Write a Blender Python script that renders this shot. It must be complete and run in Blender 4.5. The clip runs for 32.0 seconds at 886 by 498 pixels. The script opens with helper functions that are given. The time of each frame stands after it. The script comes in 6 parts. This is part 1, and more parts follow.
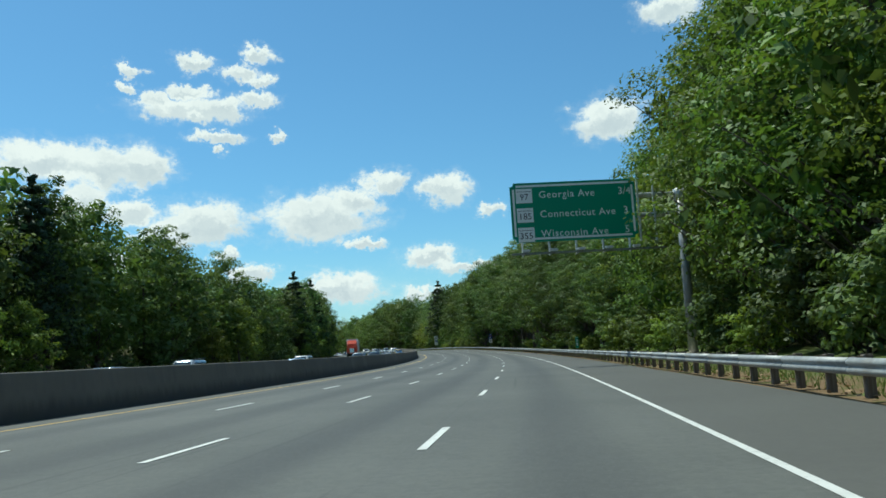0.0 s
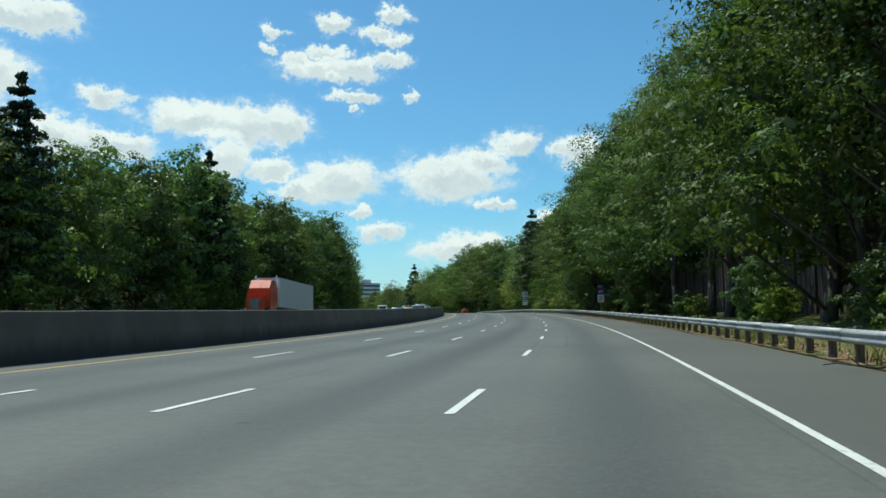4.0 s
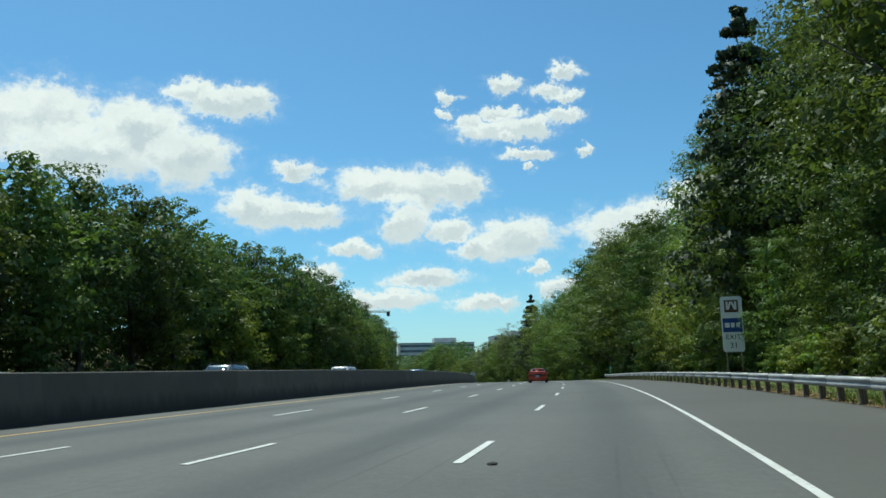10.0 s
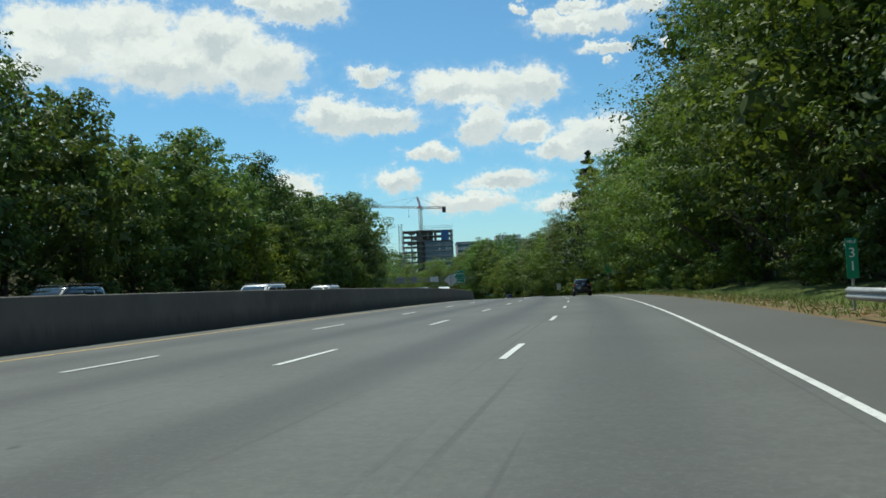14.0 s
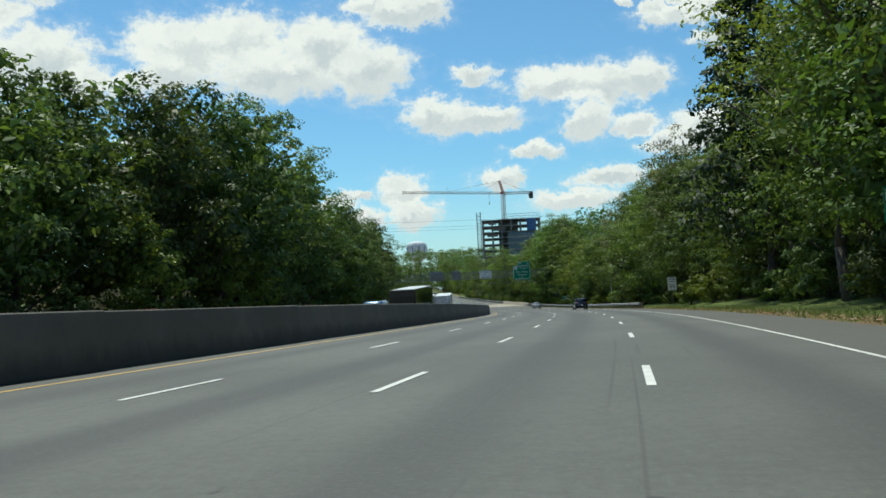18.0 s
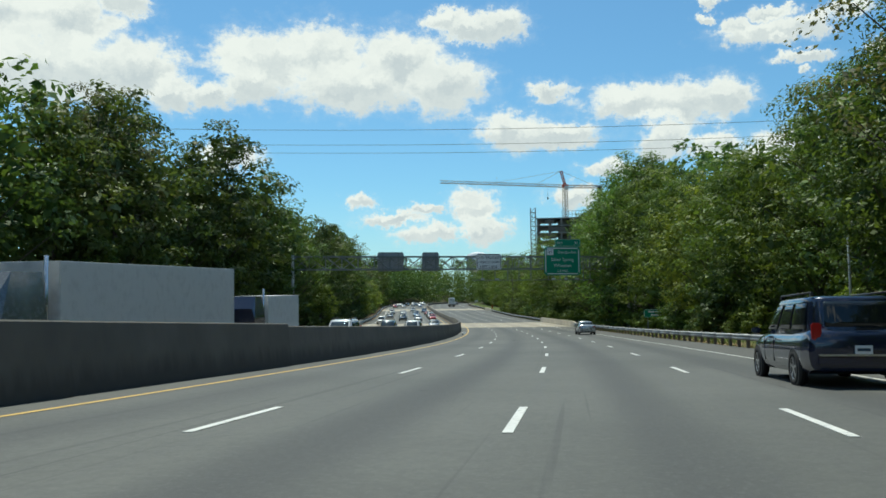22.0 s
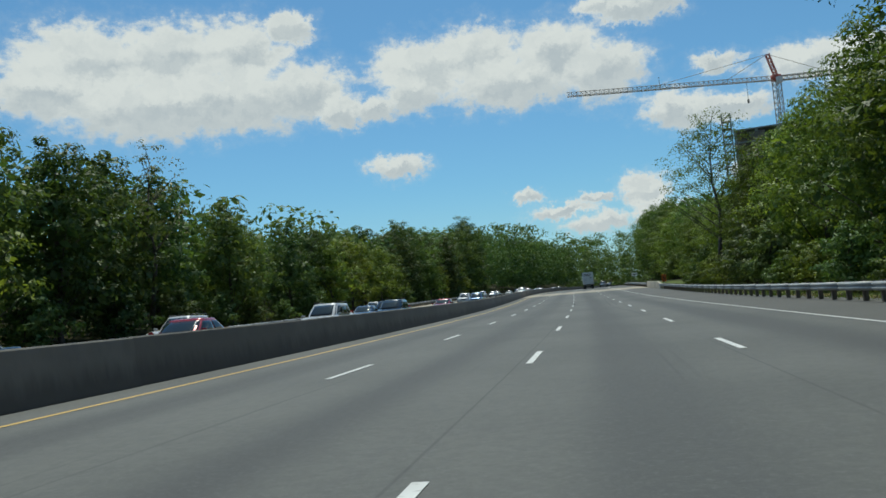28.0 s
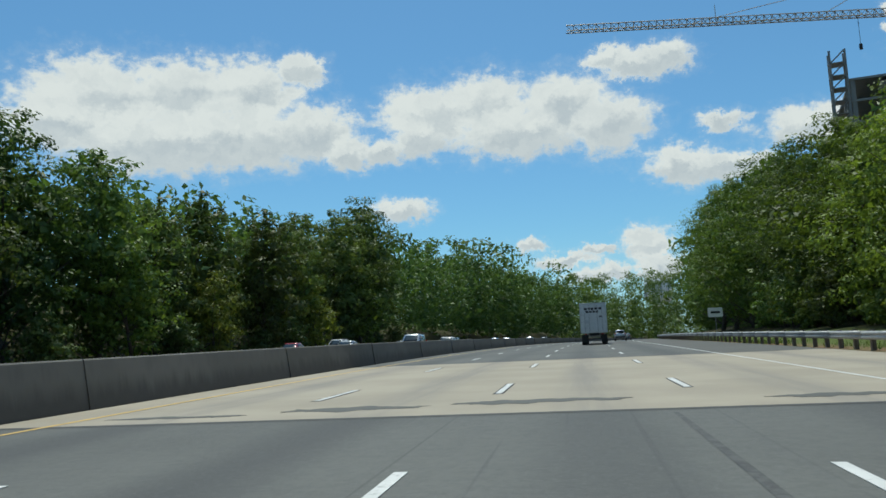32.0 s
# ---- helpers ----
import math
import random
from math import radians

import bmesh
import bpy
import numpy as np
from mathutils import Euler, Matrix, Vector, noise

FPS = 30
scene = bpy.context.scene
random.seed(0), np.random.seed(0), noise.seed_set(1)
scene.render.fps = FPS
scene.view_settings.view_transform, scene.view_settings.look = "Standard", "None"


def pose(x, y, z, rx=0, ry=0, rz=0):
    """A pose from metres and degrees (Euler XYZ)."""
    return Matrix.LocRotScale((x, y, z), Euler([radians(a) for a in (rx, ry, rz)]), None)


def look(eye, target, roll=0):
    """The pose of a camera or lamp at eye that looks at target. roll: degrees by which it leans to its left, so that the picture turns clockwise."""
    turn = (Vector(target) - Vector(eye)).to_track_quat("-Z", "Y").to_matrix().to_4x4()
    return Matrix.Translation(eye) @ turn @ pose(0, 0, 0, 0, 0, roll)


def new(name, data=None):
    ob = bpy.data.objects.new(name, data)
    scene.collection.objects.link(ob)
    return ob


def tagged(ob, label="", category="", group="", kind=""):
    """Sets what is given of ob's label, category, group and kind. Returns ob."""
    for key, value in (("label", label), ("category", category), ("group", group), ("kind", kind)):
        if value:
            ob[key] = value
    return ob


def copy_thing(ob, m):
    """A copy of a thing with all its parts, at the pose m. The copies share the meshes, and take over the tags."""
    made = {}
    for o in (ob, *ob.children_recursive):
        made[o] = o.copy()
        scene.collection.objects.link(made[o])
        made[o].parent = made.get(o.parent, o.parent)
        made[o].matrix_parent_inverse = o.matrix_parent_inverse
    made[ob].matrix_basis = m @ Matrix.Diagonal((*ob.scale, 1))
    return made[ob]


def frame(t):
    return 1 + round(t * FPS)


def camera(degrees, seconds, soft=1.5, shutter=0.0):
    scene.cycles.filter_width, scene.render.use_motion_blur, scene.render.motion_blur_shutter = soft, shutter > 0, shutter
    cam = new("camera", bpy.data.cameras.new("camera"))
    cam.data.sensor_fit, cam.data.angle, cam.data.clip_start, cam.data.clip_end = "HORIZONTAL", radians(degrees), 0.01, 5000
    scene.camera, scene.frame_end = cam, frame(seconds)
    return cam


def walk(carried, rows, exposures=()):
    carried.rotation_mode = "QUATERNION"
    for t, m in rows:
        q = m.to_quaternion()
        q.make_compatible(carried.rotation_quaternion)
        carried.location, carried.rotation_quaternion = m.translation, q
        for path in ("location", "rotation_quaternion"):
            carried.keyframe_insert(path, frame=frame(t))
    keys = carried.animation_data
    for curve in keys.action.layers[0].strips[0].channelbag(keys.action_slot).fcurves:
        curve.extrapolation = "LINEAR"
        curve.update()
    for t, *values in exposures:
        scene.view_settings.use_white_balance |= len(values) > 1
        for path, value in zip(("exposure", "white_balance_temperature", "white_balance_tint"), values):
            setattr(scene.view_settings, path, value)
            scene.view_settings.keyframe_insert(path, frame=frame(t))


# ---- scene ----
PATH = [  # seconds, x, y, z, yaw, pitch, roll
    (0.0, 2.84, 0.53, 1.17, 6.19, 7.49, 3.26),
    (0.5, 3.07, 14.85, 1.19, 7.23, 9.48, 3.28),
    (1.0, 3.17, 29.07, 1.23, 5.95, 9.04, 2.76),
    (1.5, 3.08, 43.03, 1.27, 6.50, 8.65, 2.85),
    (2.0, 2.82, 56.83, 1.33, 9.46, 8.57, 0.99),
    (2.5, 2.37, 70.47, 1.41, 11.37, 6.38, 0.72),
    (3.0, 1.73, 84.04, 1.50, 13.37, 5.63, 0.46),
    (3.5, 0.86, 97.70, 1.61, 15.20, 5.63, 0.26),
    (4.5, -1.60, 125.09, 1.88, 14.74, 4.56, 0.99),
    (5.5, -4.78, 152.29, 2.22, 15.48, 6.18, -0.16),
    (6.0, -6.53, 165.72, 2.41, 14.21, 6.01, 2.23),
    (6.5, -8.38, 179.07, 2.63, 13.63, 6.83, 3.31),
    (7.0, -10.42, 192.26, 2.85, 14.75, 7.57, 2.95),
    (7.5, -12.70, 205.18, 3.08, 17.31, 7.14, 2.61),
    (8.0, -15.16, 217.90, 3.31, 22.63, 4.54, 0.24),
    (8.5, -17.74, 230.48, 3.54, 22.45, 4.98, 1.49),
    (9.0, -20.50, 242.89, 3.76, 23.03, 7.31, 1.24),
    (9.5, -23.50, 255.19, 3.98, 25.45, 8.28, 1.03),
    (10.0, -26.67, 267.23, 4.18, 27.70, 9.22, 1.34),
    (10.5, -29.89, 278.77, 4.36, 27.89, 7.39, 1.52),
    (11.0, -33.29, 290.10, 4.53, 29.23, 5.38, 1.91),
    (11.5, -36.97, 301.47, 4.67, 30.69, 5.71, 1.95),
    (12.0, -40.81, 312.77, 4.79, 30.36, 5.08, 1.65),
    (12.5, -44.70, 323.94, 4.89, 31.95, 3.21, 1.94),
    (13.0, -48.72, 335.11, 4.96, 31.52, 3.88, 2.65),
    (13.5, -52.97, 346.42, 5.01, 32.69, 3.47, 2.68),
    (14.0, -57.41, 357.76, 5.03, 33.43, 2.54, 2.55),
    (14.5, -61.99, 369.03, 5.03, 33.36, 2.31, 2.41),
    (15.5, -71.62, 391.43, 4.94, 36.09, 2.56, 2.70),
    (16.5, -82.15, 413.80, 4.75, 37.20, 3.38, 3.23),
    (17.0, -87.87, 425.03, 4.61, 38.82, 3.14, 2.90),
    (17.5, -93.90, 436.23, 4.44, 40.21, 2.97, 3.83),
    (18.0, -100.23, 447.51, 4.23, 40.87, 2.78, 2.89),
    (18.5, -106.93, 459.13, 3.99, 41.76, 3.01, 1.93),
    (19.0, -113.89, 470.77, 3.72, 43.20, 2.54, 2.76),
    (19.5, -120.90, 482.06, 3.42, 44.83, 3.60, 2.28),
    (20.0, -128.21, 493.39, 3.09, 44.59, 2.50, 2.24),
    (20.5, -136.11, 505.09, 2.72, 44.32, 2.15, 2.37),
    (21.0, -144.33, 516.89, 2.33, 43.13, 1.81, 2.17),
    (21.5, -152.62, 528.66, 1.92, 43.99, 3.37, 2.34),
    (22.0, -161.08, 540.38, 1.51, 45.68, 3.99, 0.65),
    (22.5, -169.69, 551.98, 1.11, 47.75, 5.35, 1.82),
    (23.0, -178.52, 563.58, 0.72, 46.84, 5.67, 2.28),
    (23.5, -187.70, 575.39, 0.33, 47.92, 6.47, 1.85),
    (24.0, -197.15, 587.11, -0.01, 47.76, 6.34, 2.14),
    (24.5, -206.81, 598.52, -0.31, 49.34, 6.21, 1.65),
    (25.5, -226.72, 620.62, -0.77, 51.25, 6.14, 2.04),
    (26.5, -247.31, 641.83, -1.01, 52.21, 6.34, 0.56),
    (27.0, -257.80, 652.12, -1.05, 55.61, 5.08, 3.02),
    (27.5, -268.38, 662.18, -1.04, 55.37, 4.49, 2.44),
    (28.0, -279.09, 672.19, -0.98, 58.08, 4.24, 4.83),
    (28.5, -290.00, 682.38, -0.90, 57.53, 3.77, 1.71),
    (29.0, -301.05, 692.56, -0.78, 57.58, 4.26, 2.35),
    (29.5, -312.14, 702.59, -0.64, 57.50, 4.87, 1.75),
    (30.0, -323.34, 712.58, -0.47, 57.45, 4.56, 1.93),
    (30.5, -334.73, 722.62, -0.26, 58.64, 5.78, 3.33),
    (31.0, -346.14, 732.63, 0.00, 57.96, 5.07, 2.47),
    (31.5, -357.37, 742.50, 0.30, 58.59, 5.92, 3.70),
    (32.0, -368.54, 752.33, 0.62, 57.96, 7.41, 2.43),
]
FOV = 57.13
HEADING = [(-120.0, -1.3385), (-60.0, -0.6385), (0.0, -0.3385), (67.058, 2.0118), (134.116, 5.7055), (201.175, 10.4198), (268.233, 15.4127), (335.291, 19.7555), (402.349, 23.5501), (469.408, 28.1072), (536.466, 33.1966), (603.524, 37.9316), (670.582, 42.631), (737.641, 46.5717), (804.699, 48.2862), (871.757, 48.7955), (946.757, 47.2955), (1036.757, 43.7955), (1136.757, 39.7955), (1336.757, 34.7955), (1701.757, 32.7955)]
GRADE = [(-120.0, 0.0), (-60.0, 0.0), (0.0, 0.0947), (67.058, 0.5814), (134.116, 1.198), (201.175, 1.7627), (268.233, 1.5961), (335.291, 0.603), (402.349, -0.5927), (469.408, -1.7732), (536.466, -2.7245), (603.524, -2.6435), (670.582, -1.3847), (737.641, 0.2291), (804.699, 1.1355), (871.757, 2.2012), (946.757, 1.5), (1036.757, 1.0), (1136.757, 0.6), (1336.757, 0.0), (1701.757, 0.0)]
EXPOSURES = [(0, 0.06, 6250, -6), (10, 0.02, 6300, -5), (13, -0.03, 6500, -2), (20, 0.03, 6600, -2), (24, -0.03, 6550, -2), (27, -0.36, 6450, 0), (28.5, -0.30, 6400, 0), (32, -0.24, 6350, 0)]
cam = camera(FOV, 32.0, soft=1.6)
walk(cam, [(t, pose(x, y, z, 90 + pitch, roll, yaw)) for t, x, y, z, yaw, pitch, roll in PATH], EXPOSURES)

# ---- the road's line: heading (degrees to the left of +y) and grade (percent) along its length ----
_step = 1.0
_sg = np.arange(-120, 1700, _step)


def glide(x, knots):
    xs, ys = np.array([k[0] for k in knots], float), np.array([k[1] for k in knots], float)
    d = np.diff(ys) / np.diff(xs)
    m = np.zeros_like(ys)
    m[1:-1] = (d[1:] * np.diff(xs)[:-1] + d[:-1] * np.diff(xs)[1:]) / (xs[2:] - xs[:-2])
    m[0], m[-1] = d[0], d[-1]
    i = np.clip(np.searchsorted(xs, x) - 1, 0, len(xs) - 2)
    h = xs[i + 1] - xs[i]
    q = (x - xs[i]) / h
    return ((2 * q**3 - 3 * q**2 + 1) * ys[i] + (q**3 - 2 * q**2 + q) * h * m[i]
            + (-2 * q**3 + 3 * q**2) * ys[i + 1] + (q**3 - q**2) * h * m[i + 1])


_psi = np.radians(glide(_sg, HEADING))
_x, _y, _z = (np.cumsum(v) * _step for v in (-np.sin(_psi), np.cos(_psi), glide(_sg, GRADE) / 100))
_o = int(120 / _step)
_x, _y, _z = _x - _x[_o], _y - _y[_o], _z - _z[_o]


def rd(s, u, h=0.0):
    """A point s metres along the road, u metres left of the right edge line, h above the surface."""
    a = np.interp(s, _sg, _psi)
    return Vector((np.interp(s, _sg, _x) - math.cos(a) * (u - 5), np.interp(s, _sg, _y) - math.sin(a) * (u - 5), np.interp(s, _sg, _z) + h))


def psi(s):
    return float(np.interp(s, _sg, _psi))


def at(s, u, h=0.0, turn=0.0, scale=1.0, lean=0.0):
    """Pose on the road: local y runs along the road, local x to its right."""
    return Matrix.Translation(rd(s, u, h)) @ Matrix.Rotation(psi(s) + radians(turn), 4, "Z") @ Matrix.Rotation(lean, 4, "X") @ Matrix.Diagonal((scale, scale, scale, 1))


def lie(s, u, h=0.0, turn=0.0):
    """A pose that also follows the road's grade."""
    return at(s, u, h, turn, 1.0, math.atan(float(glide(np.array([s]), GRADE)[0]) / 100))


# ---- light: high sun ahead to the left, blue sky with broken cumulus ----
SUN_AZ, SUN_EL = 62.0, 66.0
sun = new("sun", bpy.data.lights.new("sun", "SUN"))
sun.data.energy, sun.data.angle, sun.data.color = 4.3, radians(0.53), (1.0, 0.95, 0.87)
_a, _e = radians(SUN_AZ), radians(SUN_EL)
sun.matrix_world = look(Vector((-math.sin(_a) * math.cos(_e), math.cos(_a) * math.cos(_e), math.sin(_e))) * 100, (0, 0, 0))

# cumulus puffs: degrees left of +y, degrees above the horizon, half width, half height
LEFT_BANK = [(80.7, 17.3, 5.2, 2.6), (75.3, 17.9, 4.4, 2.4), (70.7, 18.3, 3.2, 2.2), (67.5, 19.9, 2.0, 1.0), (66.4, 15.7, 3.2, 2.0), (76.4, 14.7, 7.2, 2.0), (82.8, 15.7, 4.4, 1.8), (71.5, 15.2, 5.6, 2.0), (64.0, 14.1, 1.6, 1.0)]
MIDDLE_BANK = [(58.3, 16.7, 3.6, 2.0), (54.1, 17.1, 3.6, 2.2), (48.5, 16.7, 3.6, 2.2), (45.4, 15.3, 3.0, 2.0), (51.8, 15.1, 5.2, 1.6), (59.1, 15.2, 2.4, 1.4), (61.6, 14.3, 1.6, 0.9), (45.1, 19.6, 2.0, 0.8), (41.4, 19.2, 2.1, 1.1), (43.4, 19.1, 2.4, 0.8)]
LOW_RIGHT = [(60.3, 10.2, 2.1, 0.8), (43.3, 6.7, 1.7, 1.0), (42.7, 5.1, 1.6, 0.9), (51.4, 7.3, 1.0, 0.5), (46.7, 6.8, 1.1, 0.3), (49.1, 6.2, 2.4, 0.5)]
LONG_ROLL = [(31.7, 13.7, 4.0, 1.2), (28.6, 13.5, 2.8, 1.4), (26.4, 13.5, 2.0, 1.4), (38.0, 14.7, 1.5, 0.7), (22.9, 17.4, 3.6, 0.7)]
SMALL_ROLLS = [(40.5, 12.1, 2.6, 1.3), (37.7, 11.7, 3.6, 0.8), (30.1, 11.1, 1.9, 1.4), (26.9, 10.6, 1.6, 0.9), (33.9, 9.3, 1.8, 0.6), (43.5, 7.3, 1.6, 0.9), (36.5, 7.4, 1.6, 0.8), (31.4, 5.7, 3.2, 0.7), (46.4, 5.1, 2.4, 0.7), (42.4, 5.5, 1.6, 0.7)]
TORN_GROUP = [(18.5, 21.1, 1.0, 0.5), (22.6, 20.6, 1.3, 0.5), (19.6, 20.0, 1.5, 0.5), (18.2, 19.5, 0.8, 0.3), (23.2, 18.6, 1.5, 0.5), (25.1, 17.8, 1.2, 0.6), (20.8, 17.6, 1.9, 0.8), (18.4, 18.3, 1.3, 0.5), (22.7, 17.0, 0.9, 0.3), (21.2, 15.7, 1.7, 0.4), (27.1, 19.8, 0.9, 0.4), (27.2, 18.6, 0.8, 0.3), (17.2, 15.7, 0.5, 0.3), (21.1, 14.7, 0.3, 0.2)]
AHEAD_GROUP = [(22.3, 9.8, 3.2, 1.4), (24.9, 9.1, 2.0, 0.7), (14.5, 10.1, 3.8, 1.5), (12.1, 11.1, 2.0, 1.0), (20.9, 7.7, 0.9, 0.4), (28.6, 7.1, 2.8, 0.7), (24.6, 5.3, 2.4, 0.6), (19.4, 6.4, 1.6, 0.6)]
EARLY_GROUP = [(9.5, 12.3, 1.8, 0.8), (5.3, 11.7, 1.8, 1.0), (2.3, 10.0, 0.9, 0.3), (-6.7, 15.6, 2.4, 1.3), (-11.4, 22.1, 2.0, 1.0), (6.5, 7.0, 2.0, 0.8), (4.2, 6.3, 2.0, 0.4), (11.3, 8.1, 1.6, 0.4), (7.5, 4.5, 1.4, 0.6), (13.4, 5.1, 3.2, 1.0)]
CLOUDS = (LEFT_BANK, MIDDLE_BANK, LOW_RIGHT, LONG_ROLL, SMALL_ROLLS, TORN_GROUP, AHEAD_GROUP, EARLY_GROUP)

world = bpy.data.worlds.new("sky")
scene.world = world
world.use_nodes = True


class Net:
    """A short way to write node trees."""

    def __init__(self, tree):
        self.t = tree
        tree.nodes.clear()

    def n(self, kind, *ins, out=0, op=""):
        node = self.t.nodes.new(kind)
        if op:
            node.operation = op
        for i, v in enumerate(ins):
            self.put(node.inputs[i], v)
        return node.outputs[out]

    def put(self, socket, v):
        if v is None:
            return
        if isinstance(v, bpy.types.NodeSocket):
            self.t.links.new(v, socket)
        else:
            socket.default_value = v

    def math(self, op, a, b=None, c=None):
        return self.n("ShaderNodeMath", a, b, c, op=op)

    def vec(self, op, a, b=None, out=0):
        return self.n("ShaderNodeVectorMath", a, b, op=op, out=out)

    def noise(self, vec, scale, detail=3.0, rough=0.55, dist=0.0, out=0):
        node = self.t.nodes.new("ShaderNodeTexNoise")
        self.put(node.inputs["Vector"], vec)
        for k, v in (("Scale", scale), ("Detail", detail), ("Roughness", rough), ("Distortion", dist)):
            node.inputs[k].default_value = v
        return node.outputs[out]

    def ramp(self, fac, lo, hi, a=0.0, b=1.0, smooth=True):
        node = self.t.nodes.new("ShaderNodeMapRange")
        node.interpolation_type = "SMOOTHSTEP" if smooth else "LINEAR"
        for i, v in enumerate((fac, lo, hi, a, b)):
            self.put(node.inputs[i], v)
        return node.outputs[0]

    def mix(self, fac, a, b, blend="MIX"):
        node = self.t.nodes.new("ShaderNodeMix")
        node.data_type, node.blend_type = "RGBA", blend
        self.put(node.inputs[0], fac)
        for i, v in ((6, a), (7, b)):
            self.put(node.inputs[i], (*v, 1.0) if isinstance(v, tuple) and len(v) == 3 else v)
        return node.outputs[2]


def build_sky():
    w = Net(world.node_tree)
    tex = w.t.nodes.new("ShaderNodeTexSky")
    tex.sky_type, tex.sun_disc = "NISHITA", False
    tex.sun_elevation, tex.sun_rotation = radians(SUN_EL), radians(-SUN_AZ)
    tex.air_density, tex.dust_density, tex.ozone_density = 1.0, 0.6, 2.0
    sky = tex.outputs[0]
    sky = w.mix(1.0, sky, (0.62, 0.95, 1.11), "MULTIPLY")
    ray = w.n("ShaderNodeTexCoord", out=0)
    xyz = w.t.nodes.new("ShaderNodeSeparateXYZ")
    w.put(xyz.inputs[0], ray)
    az = w.math("MULTIPLY", w.math("ARCTAN2", w.math("MULTIPLY", xyz.outputs[0], -1.0), xyz.outputs[1]), 57.2958)
    el = w.math("MULTIPLY", w.math("ARCSINE", xyz.outputs[2]), 57.2958)
    comb = w.t.nodes.new("ShaderNodeCombineXYZ")
    w.put(comb.inputs[0], az)
    w.put(comb.inputs[1], el)
    flat = comb.outputs[0]
    warp = w.vec("SUBTRACT", w.noise(flat, 0.55, 5.0, 0.6, out=1), (0.5, 0.5, 0.5))
    fine = w.vec("SUBTRACT", w.noise(flat, 1.7, 6.0, 0.68, out=1), (0.5, 0.5, 0.5))
    place = w.vec("ADD", flat, w.vec("MULTIPLY", warp, (3.4, 1.7, 0.0)))
    place = w.vec("ADD", place, w.vec("MULTIPLY", fine, (1.6, 1.25, 0.0)))
    curl = w.vec("SUBTRACT", w.noise(flat, 5.5, 5.0, 0.65, out=1), (0.5, 0.5, 0.5))
    place = w.vec("ADD", place, w.vec("MULTIPLY", curl, (0.42, 0.38, 0.0)))
    field = upper = None
    puffs = [p for bank in CLOUDS for p in bank]
    for a, e, rx, ry in puffs:
        rx, ry = max(rx, 0.5) * 1.12, max(ry, 0.35) * 1.16
        m = w.n("ShaderNodeMapping", place, (-a / rx, -e / ry, 0), (0, 0, 0), (1 / rx, 1 / ry, 0))
        d = w.vec("LENGTH", m, out=1)
        d2 = w.vec("LENGTH", w.vec("SUBTRACT", m, (0.12, 0.55, 0.0)), out=1)
        field = d if field is None else w.math("SMOOTH_MIN", field, d, 0.22)
        upper = d2 if upper is None else w.math("SMOOTH_MIN", upper, d2, 0.22)
    torn = w.noise(w.vec("MULTIPLY", flat, (1.0, 1.5, 0.0)), 0.75, 7.0, 0.62)
    solid = w.ramp(field, 0.95, 0.35, 1.0, 0.45)
    field = w.math("ADD", field, w.math("MULTIPLY", w.math("SUBTRACT", torn, 0.46), w.math("MULTIPLY", solid, 1.25)))
    r2 = w.noise(flat, 0.8, 5.0, 0.65)
    # scattered cumulus outside the view, so that reflections and bounce stay right
    other = w.noise(w.vec("MULTIPLY", flat, (1.0, 2.2, 0.0)), 0.09, 6.0, 0.6)
    behind = w.math("MULTIPLY", w.ramp(other, 0.52, 0.62), w.ramp(w.math("ABSOLUTE", w.math("SUBTRACT", az, 40.0)), 62.0, 80.0))
    behind = w.math("MULTIPLY", behind, w.ramp(el, 4.0, 9.0))
    cover = w.math("ADD", w.math("MULTIPLY", w.ramp(field, 1.14, 0.64), 0.92), w.math("MULTIPLY", w.ramp(w.math("ADD", field, w.math("MULTIPLY", r2, 0.5)), 1.75, 1.15), 0.12))
    cover = w.math("MAXIMUM", cover, w.math("MULTIPLY", behind, 0.8))
    # relief: light from above, soft grey undersides
    r0 = w.noise(place, 0.36, 4.0, 0.55)
    r1 = w.noise(w.vec("ADD", place, (0.2, 0.6, 0.0)), 0.36, 4.0, 0.55)
    relief = w.ramp(w.math("SUBTRACT", r0, r1), -0.15, 0.12)
    under = w.ramp(w.math("SUBTRACT", upper, field), -0.05, 0.50)
    dull = w.math("ADD", w.math("MULTIPLY", w.math("MULTIPLY", under, w.ramp(field, 1.35, 0.75)), 0.62), w.math("MULTIPLY", w.math("MULTIPLY", w.math("SUBTRACT", 1.0, relief), w.ramp(field, 0.95, 0.35)), 0.36))
    shade = w.math("SUBTRACT", 1.0, w.math("MINIMUM", dull, 1.0))
    cloud = w.mix(shade, (0.57, 0.62, 0.68), (0.87, 0.88, 0.885))
    haze = w.ramp(el, 9.0, -1.0, 0.0, 0.35)
    bg = w.t.nodes.new("ShaderNodeBackground")
    lit = w.mix(1.0, sky, (SKY_GAIN, SKY_GAIN, SKY_GAIN), "MULTIPLY")
    lit = w.mix(haze, lit, (0.62, 0.78, 0.92))
    w.put(bg.inputs[0], w.mix(cover, lit, cloud))
    bg.inputs[1].default_value = 1.0
    out = w.t.nodes.new("ShaderNodeOutputWorld")
    w.t.links.new(bg.outputs[0], out.inputs[0])


SKY_GAIN = 0.115
build_sky()


# ---- materials ----
def material(name, build):
    mat = bpy.data.materials.new(name)
    mat.use_nodes = True
    w = Net(mat.node_tree)
    shader = build(w)
    out = w.t.nodes.new("ShaderNodeOutputMaterial")
    w.t.links.new(shader, out.inputs[0])
    return mat


